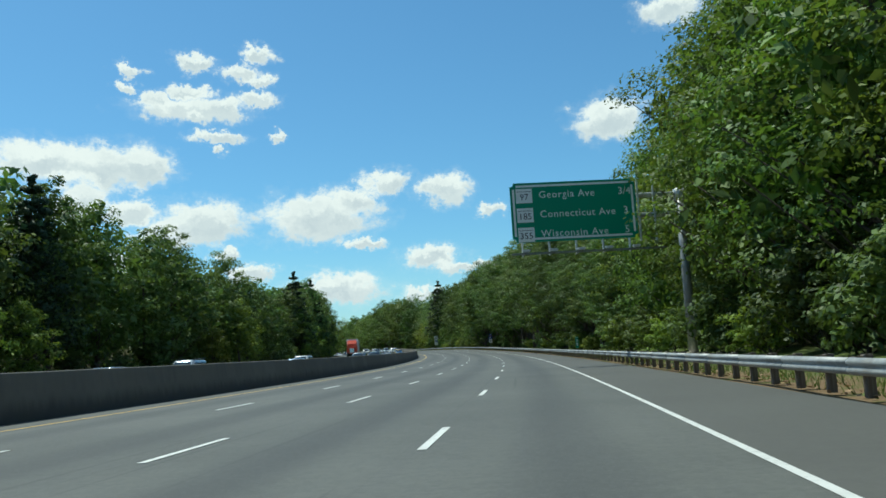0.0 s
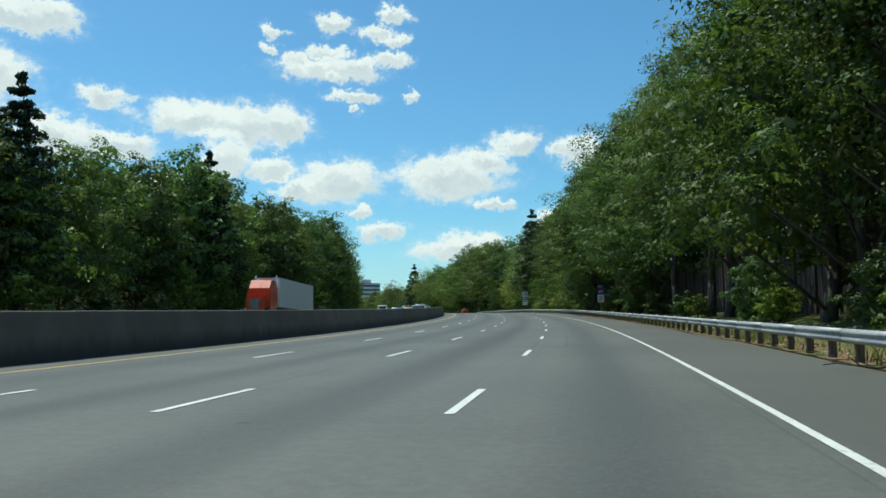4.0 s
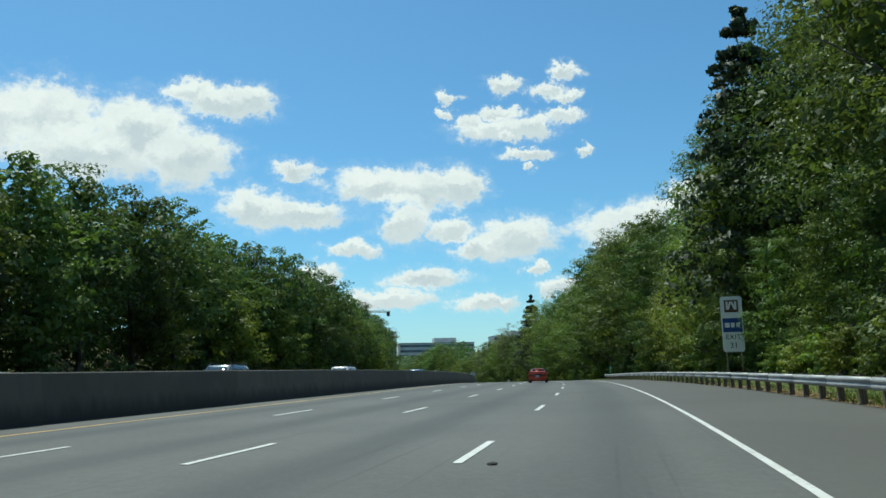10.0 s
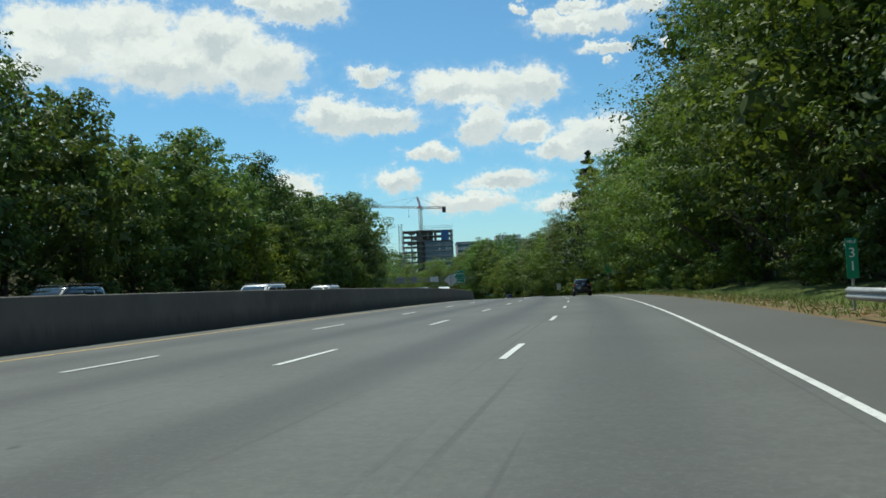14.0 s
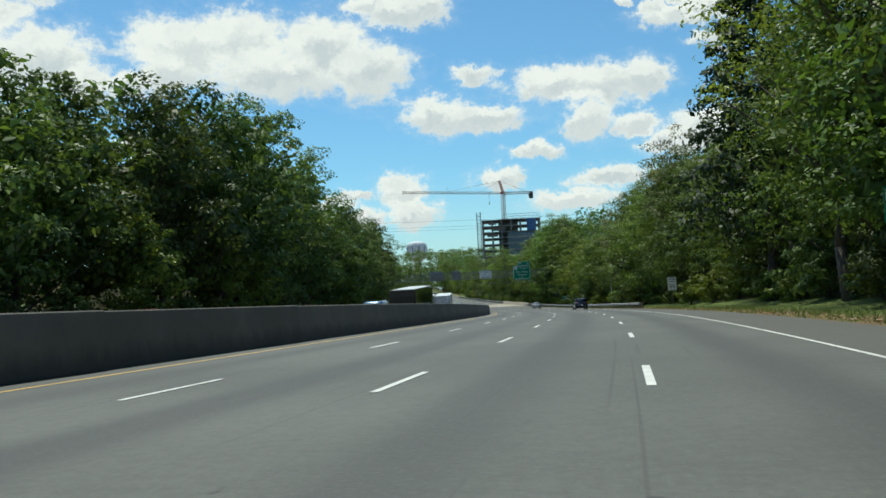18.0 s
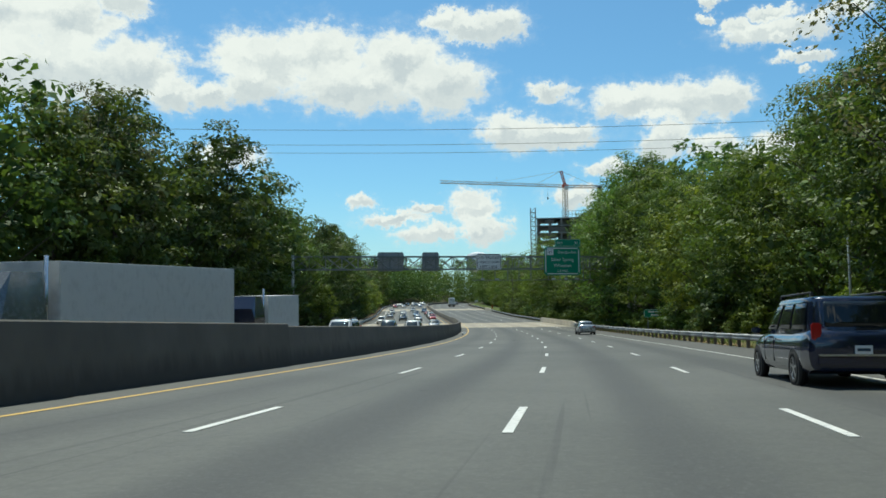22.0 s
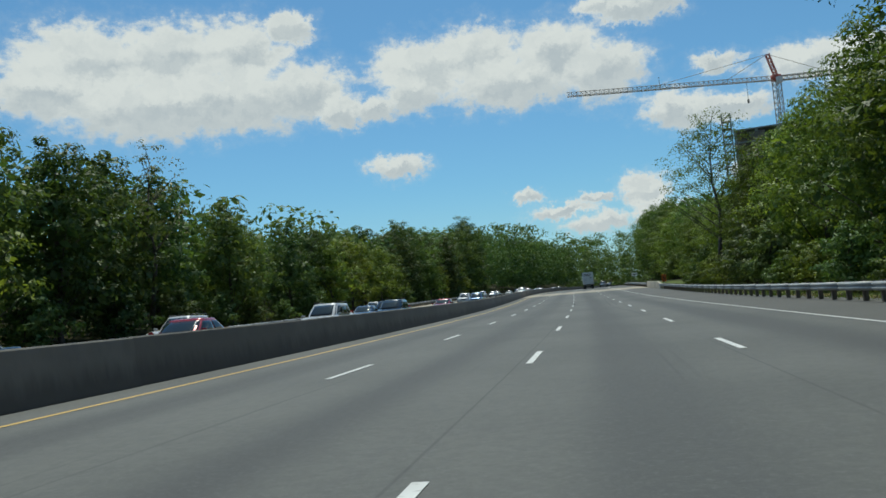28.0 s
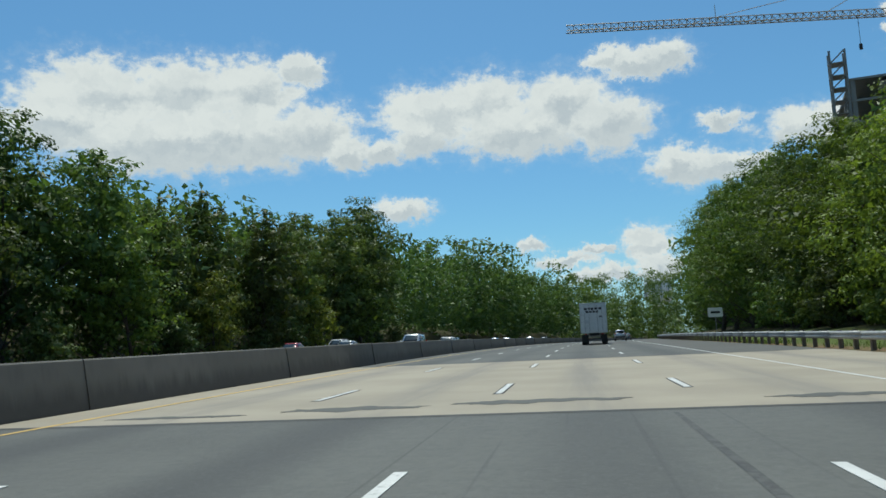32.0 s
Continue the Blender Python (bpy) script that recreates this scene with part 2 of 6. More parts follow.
def bsdf(w, color, rough=0.6, metal=0.0, bump=None, strength=0.3, dist=0.01, spec=0.5, coat=0.0, trans=0.0, ior=1.5):
    node = w.t.nodes.new("ShaderNodeBsdfPrincipled")
    w.put(node.inputs["Base Color"], (*color, 1.0) if isinstance(color, tuple) else color)
    w.put(node.inputs["Roughness"], rough)
    w.put(node.inputs["Metallic"], metal)
    w.put(node.inputs["Specular IOR Level"], spec)
    node.inputs["Coat Weight"].default_value = coat
    node.inputs["Coat Roughness"].default_value = 0.04
    node.inputs["Transmission Weight"].default_value = trans
    node.inputs["IOR"].default_value = ior
    if bump is not None:
        b = w.t.nodes.new("ShaderNodeBump")
        b.inputs["Strength"].default_value, b.inputs["Distance"].default_value = strength, dist
        w.put(b.inputs["Height"], bump)
        w.t.links.new(b.outputs[0], node.inputs["Normal"])
    return node.outputs[0]


def pos(w):
    return w.n("ShaderNodeNewGeometry", out=0)


def obj(w):
    return w.n("ShaderNodeTexCoord", out=3)


def uvs(w):
    return w.n("ShaderNodeTexCoord", out=2)


def asphalt(w):
    uv = uvs(w)
    xyz = w.t.nodes.new("ShaderNodeSeparateXYZ")
    w.put(xyz.inputs[0], uv)
    u = xyz.outputs[0]
    long = w.vec("MULTIPLY", uv, (1.0, 0.03, 1.0))
    # oil drip down each lane's middle and polished wheel paths
    wob = w.math("MULTIPLY", w.math("SUBTRACT", w.noise(long, 0.6, 2.0), 0.5), 0.8)
    lane = w.math("FRACT", w.math("DIVIDE", w.math("ADD", u, wob), 3.66))
    mid = w.ramp(w.math("ABSOLUTE", w.math("SUBTRACT", lane, 0.5)), 0.30, 0.03)
    inside = w.math("MULTIPLY", w.ramp(u, -0.3, 0.3), w.ramp(u, 14.9, 14.3))
    oil = w.math("MULTIPLY", w.math("MULTIPLY", mid, inside), w.ramp(w.noise(long, 0.35, 3.0), 0.25, 0.7, 0.45, 1.0))
    grain = w.noise(uv, 60.0, 3.0, 0.7)
    big = w.noise(uv, 0.12, 4.0, 0.6)
    streak = w.noise(w.vec("MULTIPLY", uv, (2.2, 0.05, 1.0)), 1.0, 4.0, 0.65)
    base = w.mix(w.ramp(big, 0.3, 0.7), (0.074, 0.077, 0.069), (0.114, 0.117, 0.104))
    base = w.mix(w.ramp(streak, 0.45, 0.75, 0.0, 0.35), base, (0.085, 0.087, 0.088))
    base = w.mix(w.math("MULTIPLY", oil, 0.90), base, (0.036, 0.038, 0.039))
    base = w.mix(w.ramp(grain, 0.35, 0.75, 0.0, 0.30), base, (0.24, 0.24, 0.23))
    base = w.mix(w.ramp(grain, 0.5, 0.2, 0.0, 0.35), base, (0.04, 0.04, 0.042))
    mottled = w.noise(uv, 5.0, 5.0, 0.75)
    base = w.mix(w.ramp(mottled, 0.40, 0.60, 0.0, 0.22), base, (0.045, 0.047, 0.048))
    speck = w.noise(uv, 16.0, 3.0, 0.7)
    base = w.mix(w.ramp(speck, 0.52, 0.66, 0.0, 0.20), base, (0.19, 0.19, 0.185))
    base = w.mix(w.ramp(speck, 0.40, 0.28, 0.0, 0.30), base, (0.030, 0.031, 0.032))
    # paver seam beside each line, rubbed tyre marks
    seam = w.math("ABSOLUTE", w.math("SUBTRACT", w.math("FRACT", w.math("DIVIDE", w.math("ADD", u, w.math("MULTIPLY", wob, 0.05)), 3.66)), 0.055))
    base = w.mix(w.math("MULTIPLY", w.ramp(seam, 0.007, 0.002), w.ramp(w.noise(long, 0.8, 3.0), 0.42, 0.6, 0.0, 0.45)), base, (0.040, 0.041, 0.042))
    skid = w.ramp(w.noise(w.vec("MULTIPLY", uv, (4.5, 0.045, 1.0)), 1.0, 2.0, 0.5), 0.66, 0.72, 0.0, 0.35)
    base = w.mix(w.math("MULTIPLY", skid, inside), base, (0.042, 0.043, 0.045))
    # tar patches and drips
    spots = w.ramp(w.noise(w.vec("MULTIPLY", uv, (1.0, 0.55, 1.0)), 2.3, 2.0, 0.5, 0.4), 0.765, 0.79)
    base = w.mix(w.math("MULTIPLY", spots, 0.7), base, (0.035, 0.036, 0.038))
    shoulder = w.ramp(u, 0.15, -0.1)
    base = w.mix(w.math("MULTIPLY", shoulder, 0.5), base, (0.082, 0.078, 0.070))
    return bsdf(w, base, w.ramp(grain, 0.2, 0.8, 0.62, 0.9), bump=grain, strength=0.35, dist=0.006, spec=0.35)


def concrete_deck(w):
    uv = uvs(w)
    xyz = w.t.nodes.new("ShaderNodeSeparateXYZ")
    w.put(xyz.inputs[0], uv)
    u = xyz.outputs[0]
    lane = w.math("FRACT", w.math("DIVIDE", u, 3.66))
    mid = w.ramp(w.math("ABSOLUTE", w.math("SUBTRACT", lane, 0.5)), 0.25, 0.02)
    streak = w.noise(w.vec("MULTIPLY", uv, (1.5, 0.06, 1.0)), 1.0, 4.0, 0.65)
    grain = w.noise(uv, 40.0, 3.0, 0.7)
    base = w.mix(w.ramp(w.noise(uv, 0.3, 4.0), 0.3, 0.7), (0.30, 0.262, 0.20), (0.37, 0.325, 0.25))
    base = w.mix(w.math("MULTIPLY", mid, w.ramp(streak, 0.3, 0.7, 0.1, 0.75)), base, (0.20, 0.185, 0.165))
    base = w.mix(w.ramp(grain, 0.4, 0.8, 0.0, 0.2), base, (0.44, 0.41, 0.34))
    return bsdf(w, base, 0.85, bump=grain, strength=0.3, dist=0.004)


def barrier_concrete(w):
    p = pos(w)
    rnd = w.n("ShaderNodeObjectInfo", out=5)
    xyz = w.t.nodes.new("ShaderNodeSeparateXYZ")
    w.put(xyz.inputs[0], obj(w))
    z = xyz.outputs[2]
    drip = w.noise(w.vec("MULTIPLY", p, (1.4, 1.4, 0.16)), 1.6, 5.0, 0.65)
    grain = w.noise(p, 28.0, 3.0, 0.65)
    base = w.mix(w.ramp(rnd, 0.0, 1.0), (0.132, 0.126, 0.110), (0.172, 0.163, 0.143))
    base = w.mix(w.ramp(drip, 0.42, 0.72, 0.0, 0.6), base, (0.12, 0.115, 0.108))
    base = w.mix(w.ramp(w.noise(p, 0.5, 3.0), 0.45, 0.7, 0.0, 0.4), base, (0.225, 0.213, 0.19))
    # darker towards the foot, with a ragged upper edge
    edge = w.math("ADD", z, w.math("MULTIPLY", w.math("SUBTRACT", drip, 0.5), 0.9))
    base = w.mix(w.ramp(edge, 0.75, 0.15, 0.0, 0.75), base, (0.050, 0.049, 0.047))
    return bsdf(w, base, 0.88, bump=grain, strength=0.4, dist=0.006)


def parapet_concrete(w):
    p = pos(w)
    grain = w.noise(p, 24.0, 3.0)
    base = w.mix(w.ramp(w.noise(w.vec("MULTIPLY", p, (1, 1, 0.3)), 0.8, 4.0), 0.35, 0.7), (0.56, 0.50, 0.39), (0.42, 0.37, 0.29))
    return bsdf(w, base, 0.85, bump=grain, strength=0.3, dist=0.004)


def paint(color, worn=(0.13, 0.13, 0.125)):
    def f(w):
        p = pos(w)
        chip = w.ramp(w.noise(p, 9.0, 5.0, 0.75), 0.52, 0.68, 0.0, 0.6)
        dirt = w.ramp(w.noise(p, 1.2, 3.0), 0.35, 0.75, 0.0, 0.35)
        c = w.mix(chip, color, worn)
        return bsdf(w, w.mix(dirt, c, tuple(v * 0.55 for v in color)), 0.6)
    return f


def rubber_mark(w):
    p = pos(w)
    c = w.mix(w.ramp(w.noise(p, 7.0, 5.0, 0.7), 0.35, 0.65), (0.040, 0.041, 0.041), (0.080, 0.082, 0.077))
    return bsdf(w, c, 0.75, bump=w.noise(p, 60.0, 3.0), strength=0.3, dist=0.004)


def galvanised(w):
    p = pos(w)
    n1 = w.noise(p, 6.0, 3.0)
    c = w.mix(w.ramp(n1, 0.3, 0.7), (0.27, 0.28, 0.28), (0.37, 0.38, 0.38))
    c = w.mix(w.ramp(w.noise(p, 1.1, 4.0), 0.55, 0.75, 0.0, 0.5), c, (0.21, 0.19, 0.16))
    return bsdf(w, c, w.ramp(n1, 0.2, 0.8, 0.50, 0.68), 0.35)


def weathered_wood(w):
    p = obj(w)
    g = w.noise(w.vec("MULTIPLY", p, (8.0, 8.0, 0.7)), 2.0, 4.0)
    return bsdf(w, w.mix(w.ramp(g, 0.3, 0.7), (0.12, 0.10, 0.08), (0.21, 0.18, 0.145)), 0.85, bump=g, strength=0.4)


def ground_cover(w):
    p = pos(w)
    uv = uvs(w)
    xyz = w.t.nodes.new("ShaderNodeSeparateXYZ")
    w.put(xyz.inputs[0], uv)
    u = xyz.outputs[0]
    fine = w.noise(p, 9.0, 5.0, 0.75)
    mid = w.noise(p, 0.55, 4.0, 0.6)
    grass = w.mix(fine, (0.045, 0.075, 0.018), (0.16, 0.19, 0.065))
    litter = w.mix(fine, (0.085, 0.058, 0.034), (0.30, 0.21, 0.125))
    woods = w.mix(fine, (0.030, 0.034, 0.014), (0.085, 0.075, 0.038))
    edge = w.math("ADD", u, w.math("MULTIPLY", w.math("SUBTRACT", mid, 0.5), 3.2))
    c = w.mix(w.ramp(edge, -6.6, -5.3), grass, litter)
    c = w.mix(w.ramp(mid, 0.5, 0.64, 0.0, 0.75), c, grass)
    c = w.mix(w.ramp(edge, -9.0, -12.0), c, woods)
    c = w.mix(w.ramp(edge, 36.5, 39.0), c, woods)
    return bsdf(w, c, 0.95, bump=fine, strength=0.8, dist=0.06, spec=0.1)


def leaf(dark, light, trans=0.35):
    def f(w):
        isl = w.n("ShaderNodeNewGeometry", out=8)
        rnd = w.n("ShaderNodeObjectInfo", out=5)
        patch = w.noise(obj(w), 0.42, 3.0, 0.6)
        k = w.math("ADD", w.math("MULTIPLY", isl, 0.45), w.math("MULTIPLY", patch, 0.55))
        c = w.mix(w.ramp(k, 0.15, 0.85, smooth=False), dark, light)
        hs = w.t.nodes.new("ShaderNodeHueSaturation")
        w.put(hs.inputs["Hue"], w.ramp(rnd, 0.0, 1.0, 0.478, 0.520, smooth=False))
        w.put(hs.inputs["Value"], w.ramp(w.math("FRACT", w.math("MULTIPLY", rnd, 7.3)), 0.0, 1.0, 0.62, 1.30, smooth=False))
        hs.inputs["Saturation"].default_value = 0.96
        w.put(hs.inputs["Color"], c)
        col = hs.outputs[0]
        a = bsdf(w, col, 0.55, spec=0.3)
        tr = w.t.nodes.new("ShaderNodeBsdfTranslucent")
        w.put(tr.inputs[0], w.mix(1.0, col, (1.25, 1.25, 0.6), "MULTIPLY"))
        m = w.t.nodes.new("ShaderNodeMixShader")
        m.inputs[0].default_value = trans
        w.t.links.new(a, m.inputs[1])
        w.t.links.new(tr.outputs[0], m.inputs[2])
        return m.outputs[0]
    return f


def bark(w):
    p = obj(w)
    g = w.noise(w.vec("MULTIPLY", p, (7.0, 7.0, 1.2)), 2.0, 4.0, 0.7)
    return bsdf(w, w.mix(w.ramp(g, 0.3, 0.7), (0.045, 0.037, 0.029), (0.125, 0.105, 0.083)), 0.9, bump=g, strength=0.8, dist=0.03)


def plain(color, rough=0.5, metal=0.0, coat=0.0, grime=0.25, spec=0.5):
    def f(w):
        p = obj(w)
        d = w.ramp(w.noise(p, 2.3, 4.0, 0.6), 0.45, 0.75, 0.0, grime)
        c = w.mix(d, color, tuple(v * 0.55 + 0.02 for v in color))
        return bsdf(w, c, w.ramp(w.noise(p, 5.0, 3.0), 0.2, 0.8, max(rough - 0.06, 0.02), rough + 0.08), metal, coat=coat, spec=spec)
    return f


def dark_glass(w):
    return bsdf(w, (0.012, 0.015, 0.017), 0.04, spec=0.6)


def board_wall(w):
    p = pos(w)
    rnd = w.n("ShaderNodeObjectInfo", out=5)
    g = w.noise(w.vec("MULTIPLY", p, (5.0, 5.0, 0.35)), 2.0, 4.0)
    c = w.mix(w.ramp(g, 0.3, 0.7), (0.050, 0.035, 0.029), (0.100, 0.070, 0.058))
    c = w.mix(w.math("MULTIPLY", rnd, 0.5), c, (0.080, 0.060, 0.050))
    return bsdf(w, c, 0.85, bump=g, strength=0.5, dist=0.01)


def far_wall(color, bands=0.0):
    def f(w):
        p = pos(w)
        return bsdf(w, w.mix(w.ramp(w.noise(p, 0.2, 4.0), 0.35, 0.7), color, tuple(v * 0.75 for v in color)), 0.7)
    return f


M = {}
for _n, _f in {
    "asphalt": asphalt, "deck": concrete_deck, "barrier": barrier_concrete, "parapet": parapet_concrete,
    "white_paint": paint((0.66, 0.66, 0.63)), "yellow_paint": paint((0.62, 0.40, 0.10)), "joint": plain((0.05, 0.05, 0.05), 0.8),
    "rubber_mark": rubber_mark, "steel": galvanised, "wood_post": weathered_wood, "ground": ground_cover, "bark": bark, "boards": board_wall,
    "leaf_a": leaf((0.049, 0.091, 0.021), (0.190, 0.280, 0.056), 0.34), "leaf_b": leaf((0.047, 0.086, 0.028), (0.168, 0.246, 0.064), 0.33),
    "leaf_d": leaf((0.050, 0.087, 0.025), (0.175, 0.250, 0.061), 0.33), "leaf_c": leaf((0.066, 0.106, 0.020), (0.258, 0.335, 0.057), 0.38), "litter_leaf": leaf((0.10, 0.062, 0.034), (0.36, 0.24, 0.13), 0.1), "needles": leaf((0.016, 0.032, 0.016), (0.048, 0.075, 0.034), 0.15),
    "grass": leaf((0.06, 0.10, 0.022), (0.20, 0.25, 0.06), 0.3), "bloom": leaf((0.10, 0.105, 0.05), (0.26, 0.25, 0.15), 0.3),
    "sign_green": plain((0.006, 0.24, 0.13), 0.45, grime=0.12), "sign_white": plain((0.80, 0.80, 0.78), 0.5, grime=0.15), "sign_back": plain((0.30, 0.31, 0.32), 0.5, 0.4),
    "sign_blue": plain((0.015, 0.06, 0.24), 0.5), "sign_brown": plain((0.10, 0.045, 0.025), 0.5), "sign_red": plain((0.26, 0.02, 0.025), 0.5), "ink": plain((0.015, 0.015, 0.016), 0.6),
    "orange": plain((0.78, 0.16, 0.02), 0.55), "gantry_steel": plain((0.20, 0.22, 0.22), 0.5, 0.5), "light_grey": plain((0.55, 0.57, 0.58), 0.45, 0.2),
    "glass": dark_glass, "tyre": plain((0.018, 0.018, 0.019), 0.85), "chrome": plain((0.62, 0.63, 0.64), 0.2, 0.9, grime=0.1), "rim": plain((0.45, 0.46, 0.47), 0.3, 0.85),
    "trim_black": plain((0.02, 0.02, 0.021), 0.55), "tail_red": plain((0.42, 0.012, 0.012), 0.15, coat=0.8, grime=0.05), "lamp_white": plain((0.75, 0.75, 0.72), 0.15, coat=0.8, grime=0.05),
    "paint_black": plain((0.010, 0.011, 0.014), 0.18, 0.2, 1.0, 0.1), "paint_red": plain((0.60, 0.065, 0.018), 0.30, 0.0, 0.45, 0.2), "paint_navy": plain((0.012, 0.018, 0.05), 0.2, 0.3, 1.0, 0.1),
    "paint_silver": plain((0.45, 0.47, 0.49), 0.28, 0.6, 1.0, 0.1), "paint_white": plain((0.62, 0.62, 0.61), 0.25, 0.0, 0.8, 0.1), "paint_grey": plain((0.14, 0.15, 0.16), 0.25, 0.5, 1.0, 0.1),
    "paint_blue": plain((0.06, 0.11, 0.18), 0.25, 0.5, 1.0, 0.1), "paint_crimson": plain((0.36, 0.02, 0.03), 0.25, 0.2, 1.0, 0.1), "paint_yellow": plain((0.80, 0.50, 0.03), 0.3, 0.0, 0.8, 0.1), "paint_green": plain((0.05, 0.10, 0.09), 0.3, 0.4, 0.9, 0.1),
    "trailer": plain((0.66, 0.67, 0.66), 0.4, 0.1, grime=0.35), "bldg_concrete": far_wall((0.30, 0.29, 0.28)), "bldg_white": far_wall((0.62, 0.63, 0.63)), "bldg_glass": plain((0.05, 0.09, 0.13), 0.12), "bldg_blue": far_wall((0.06, 0.16, 0.36)),
    "tarp": plain((0.15, 0.125, 0.105), 0.85), "scaffold": plain((0.24, 0.23, 0.22), 0.6, 0.4), "crane": plain((0.42, 0.36, 0.30), 0.5, 0.2), "crane_red": plain((0.45, 0.10, 0.06), 0.5), "tank": far_wall((0.66, 0.70, 0.73)), "cable": plain((0.03, 0.03, 0.03), 0.6),
}.items():
    M[_n] = material(_n, _f)


# ---- mesh helpers ----
def bm_box(bm, c, size, m=None):
    x, y, z = (v / 2 for v in size)
    vs = [bm.verts.new(Vector(c) + Vector((a * x, b * y, d * z)) if m is None else m @ (Vector(c) + Vector((a * x, b * y, d * z)))) for a in (-1, 1) for b in (-1, 1) for d in (-1, 1)]
    for f in ((0, 1, 3, 2), (4, 6, 7, 5), (0, 4, 5, 1), (2, 3, 7, 6), (0, 2, 6, 4), (1, 5, 7, 3)):
        bm.faces.new([vs[i] for i in f])
    return bm


def box(c, size, bevel=0.0):
    bm = bm_box(bmesh.new(), c, size)
    if bevel:
        bmesh.ops.bevel(bm, geom=bm.edges[:], offset=bevel, segments=2, affect="EDGES")
    return bm


def rod(p, q, r0, r1=None, n=8, bm=None):
    bm = bm or bmesh.new()
    p, q = Vector(p), Vector(q)
    r1 = r0 if r1 is None else r1
    d = (q - p).normalized()
    a = d.orthogonal().normalized()
    b = d.cross(a)
    rings = []
    for c, r in ((p, r0), (q, r1)):
        rings.append([bm.verts.new(c + (a * math.cos(2 * math.pi * k / n) + b * math.sin(2 * math.pi * k / n)) * r) for k in range(n)])
    for k in range(n):
        f = bm.faces.new((rings[0][k], rings[0][(k + 1) % n], rings[1][(k + 1) % n], rings[1][k]))
        f.smooth = n > 6
    bm.faces.new(rings[0][::-1])
    bm.faces.new(rings[1])
    return bm


def loft(rings, bm=None, smooth=False, caps=True):
    """Skin closed rings of equal count."""
    bm = bm or bmesh.new()
    vs = [[bm.verts.new(p) for p in r] for r in rings]
    n = len(vs[0])
    for a, b in zip(vs, vs[1:]):
        for k in range(n):
            bm.faces.new((a[k], a[(k + 1) % n], b[(k + 1) % n], b[k])).smooth = smooth
    if caps:
        bm.faces.new(vs[0][::-1])
        bm.faces.new(vs[-1])
    return bm


def mesh(name, bm, mat):
    bmesh.ops.recalc_face_normals(bm, faces=bm.faces[:])
    me = bpy.data.meshes.new(name)
    bm.to_mesh(me)
    bm.free()
    me.materials.append(M[mat])
    return me


def part(name, bm, mat, parent, label="", m=None):
    ob = new(name, bm if isinstance(bm, bpy.types.Mesh) else mesh(name, bm, mat))
    ob.parent = parent
    if m is not None:
        ob.matrix_basis = m
    return tagged(ob, label) if label else ob


def thing(name, m, label, category, group="", kind=""):
    ob = new(name)
    ob.empty_display_size = 0.3
    ob.matrix_basis = m
    return tagged(ob, label, category, group, kind)


def lettering(text, size, m, mat, parent, align="CENTER", name="lettering", depth=0.004, wide=1.0):
    cu = bpy.data.curves.new(name, "FONT")
    cu.body, cu.size, cu.align_x, cu.align_y, cu.extrude, cu.resolution_u = text, size, align, "CENTER", depth, 2
    cu.space_character = wide
    tmp = bpy.data.objects.new(name, cu)
    me = bpy.data.meshes.new_from_object(tmp)
    bpy.data.objects.remove(tmp)
    bpy.data.curves.remove(cu)
    me.materials.clear()
    me.materials.append(M[mat])
    ob = new(name, me)
    ob.parent, ob.matrix_basis = parent, m
    return ob


def sheet(name, s0, s1, step, profile, mat, label="", category="", parent=None):
    """A strip along the road over a cross profile of (u, h); its map is metres across and along."""
    ss = np.linspace(s0, s1, max(2, int(round((s1 - s0) / step)) + 1))
    n = len(profile)
    verts = [rd(s, u, h) for s in ss for u, h in profile]
    faces = [(i * n + k + 1, i * n + k, (i + 1) * n + k, (i + 1) * n + k + 1) for i in range(len(ss) - 1) for k in range(n - 1)]
    me = bpy.data.meshes.new(name)
    me.from_pydata([tuple(v) for v in verts], [], faces)
    lay = me.uv_layers.new(name="map")
    co = np.array([(u, s) for s in ss for u, h in profile], np.float32)
    idx = np.zeros(len(me.loops), np.int32)
    me.loops.foreach_get("vertex_index", idx)
    lay.data.foreach_set("uv", co[idx].ravel())
    me.materials.append(M[mat])
    ob = new(name, me)
    if parent:
        ob.parent = parent
        return ob
    return tagged(ob, label, category, kind="structure")

# ---- ground and carriageways ----
LANE = 3.66
DECKS = ((712.0, 747.0), (884.5, 908.0))
RAIL_LINE = [(-120, -3.2), (60, -3.5), (190, -3.45), (266, -4.6), (315, -4.4), (390, -3.7), (570, -3.4), (620, -2.9), (670, -2.7), (715, -3.0), (800, -3.2), (865, -4.5), (930, -4.6), (1700, -4.0)]


def rail_u(s):
    return float(np.interp(s, [k[0] for k in RAIL_LINE], [k[1] for k in RAIL_LINE]))


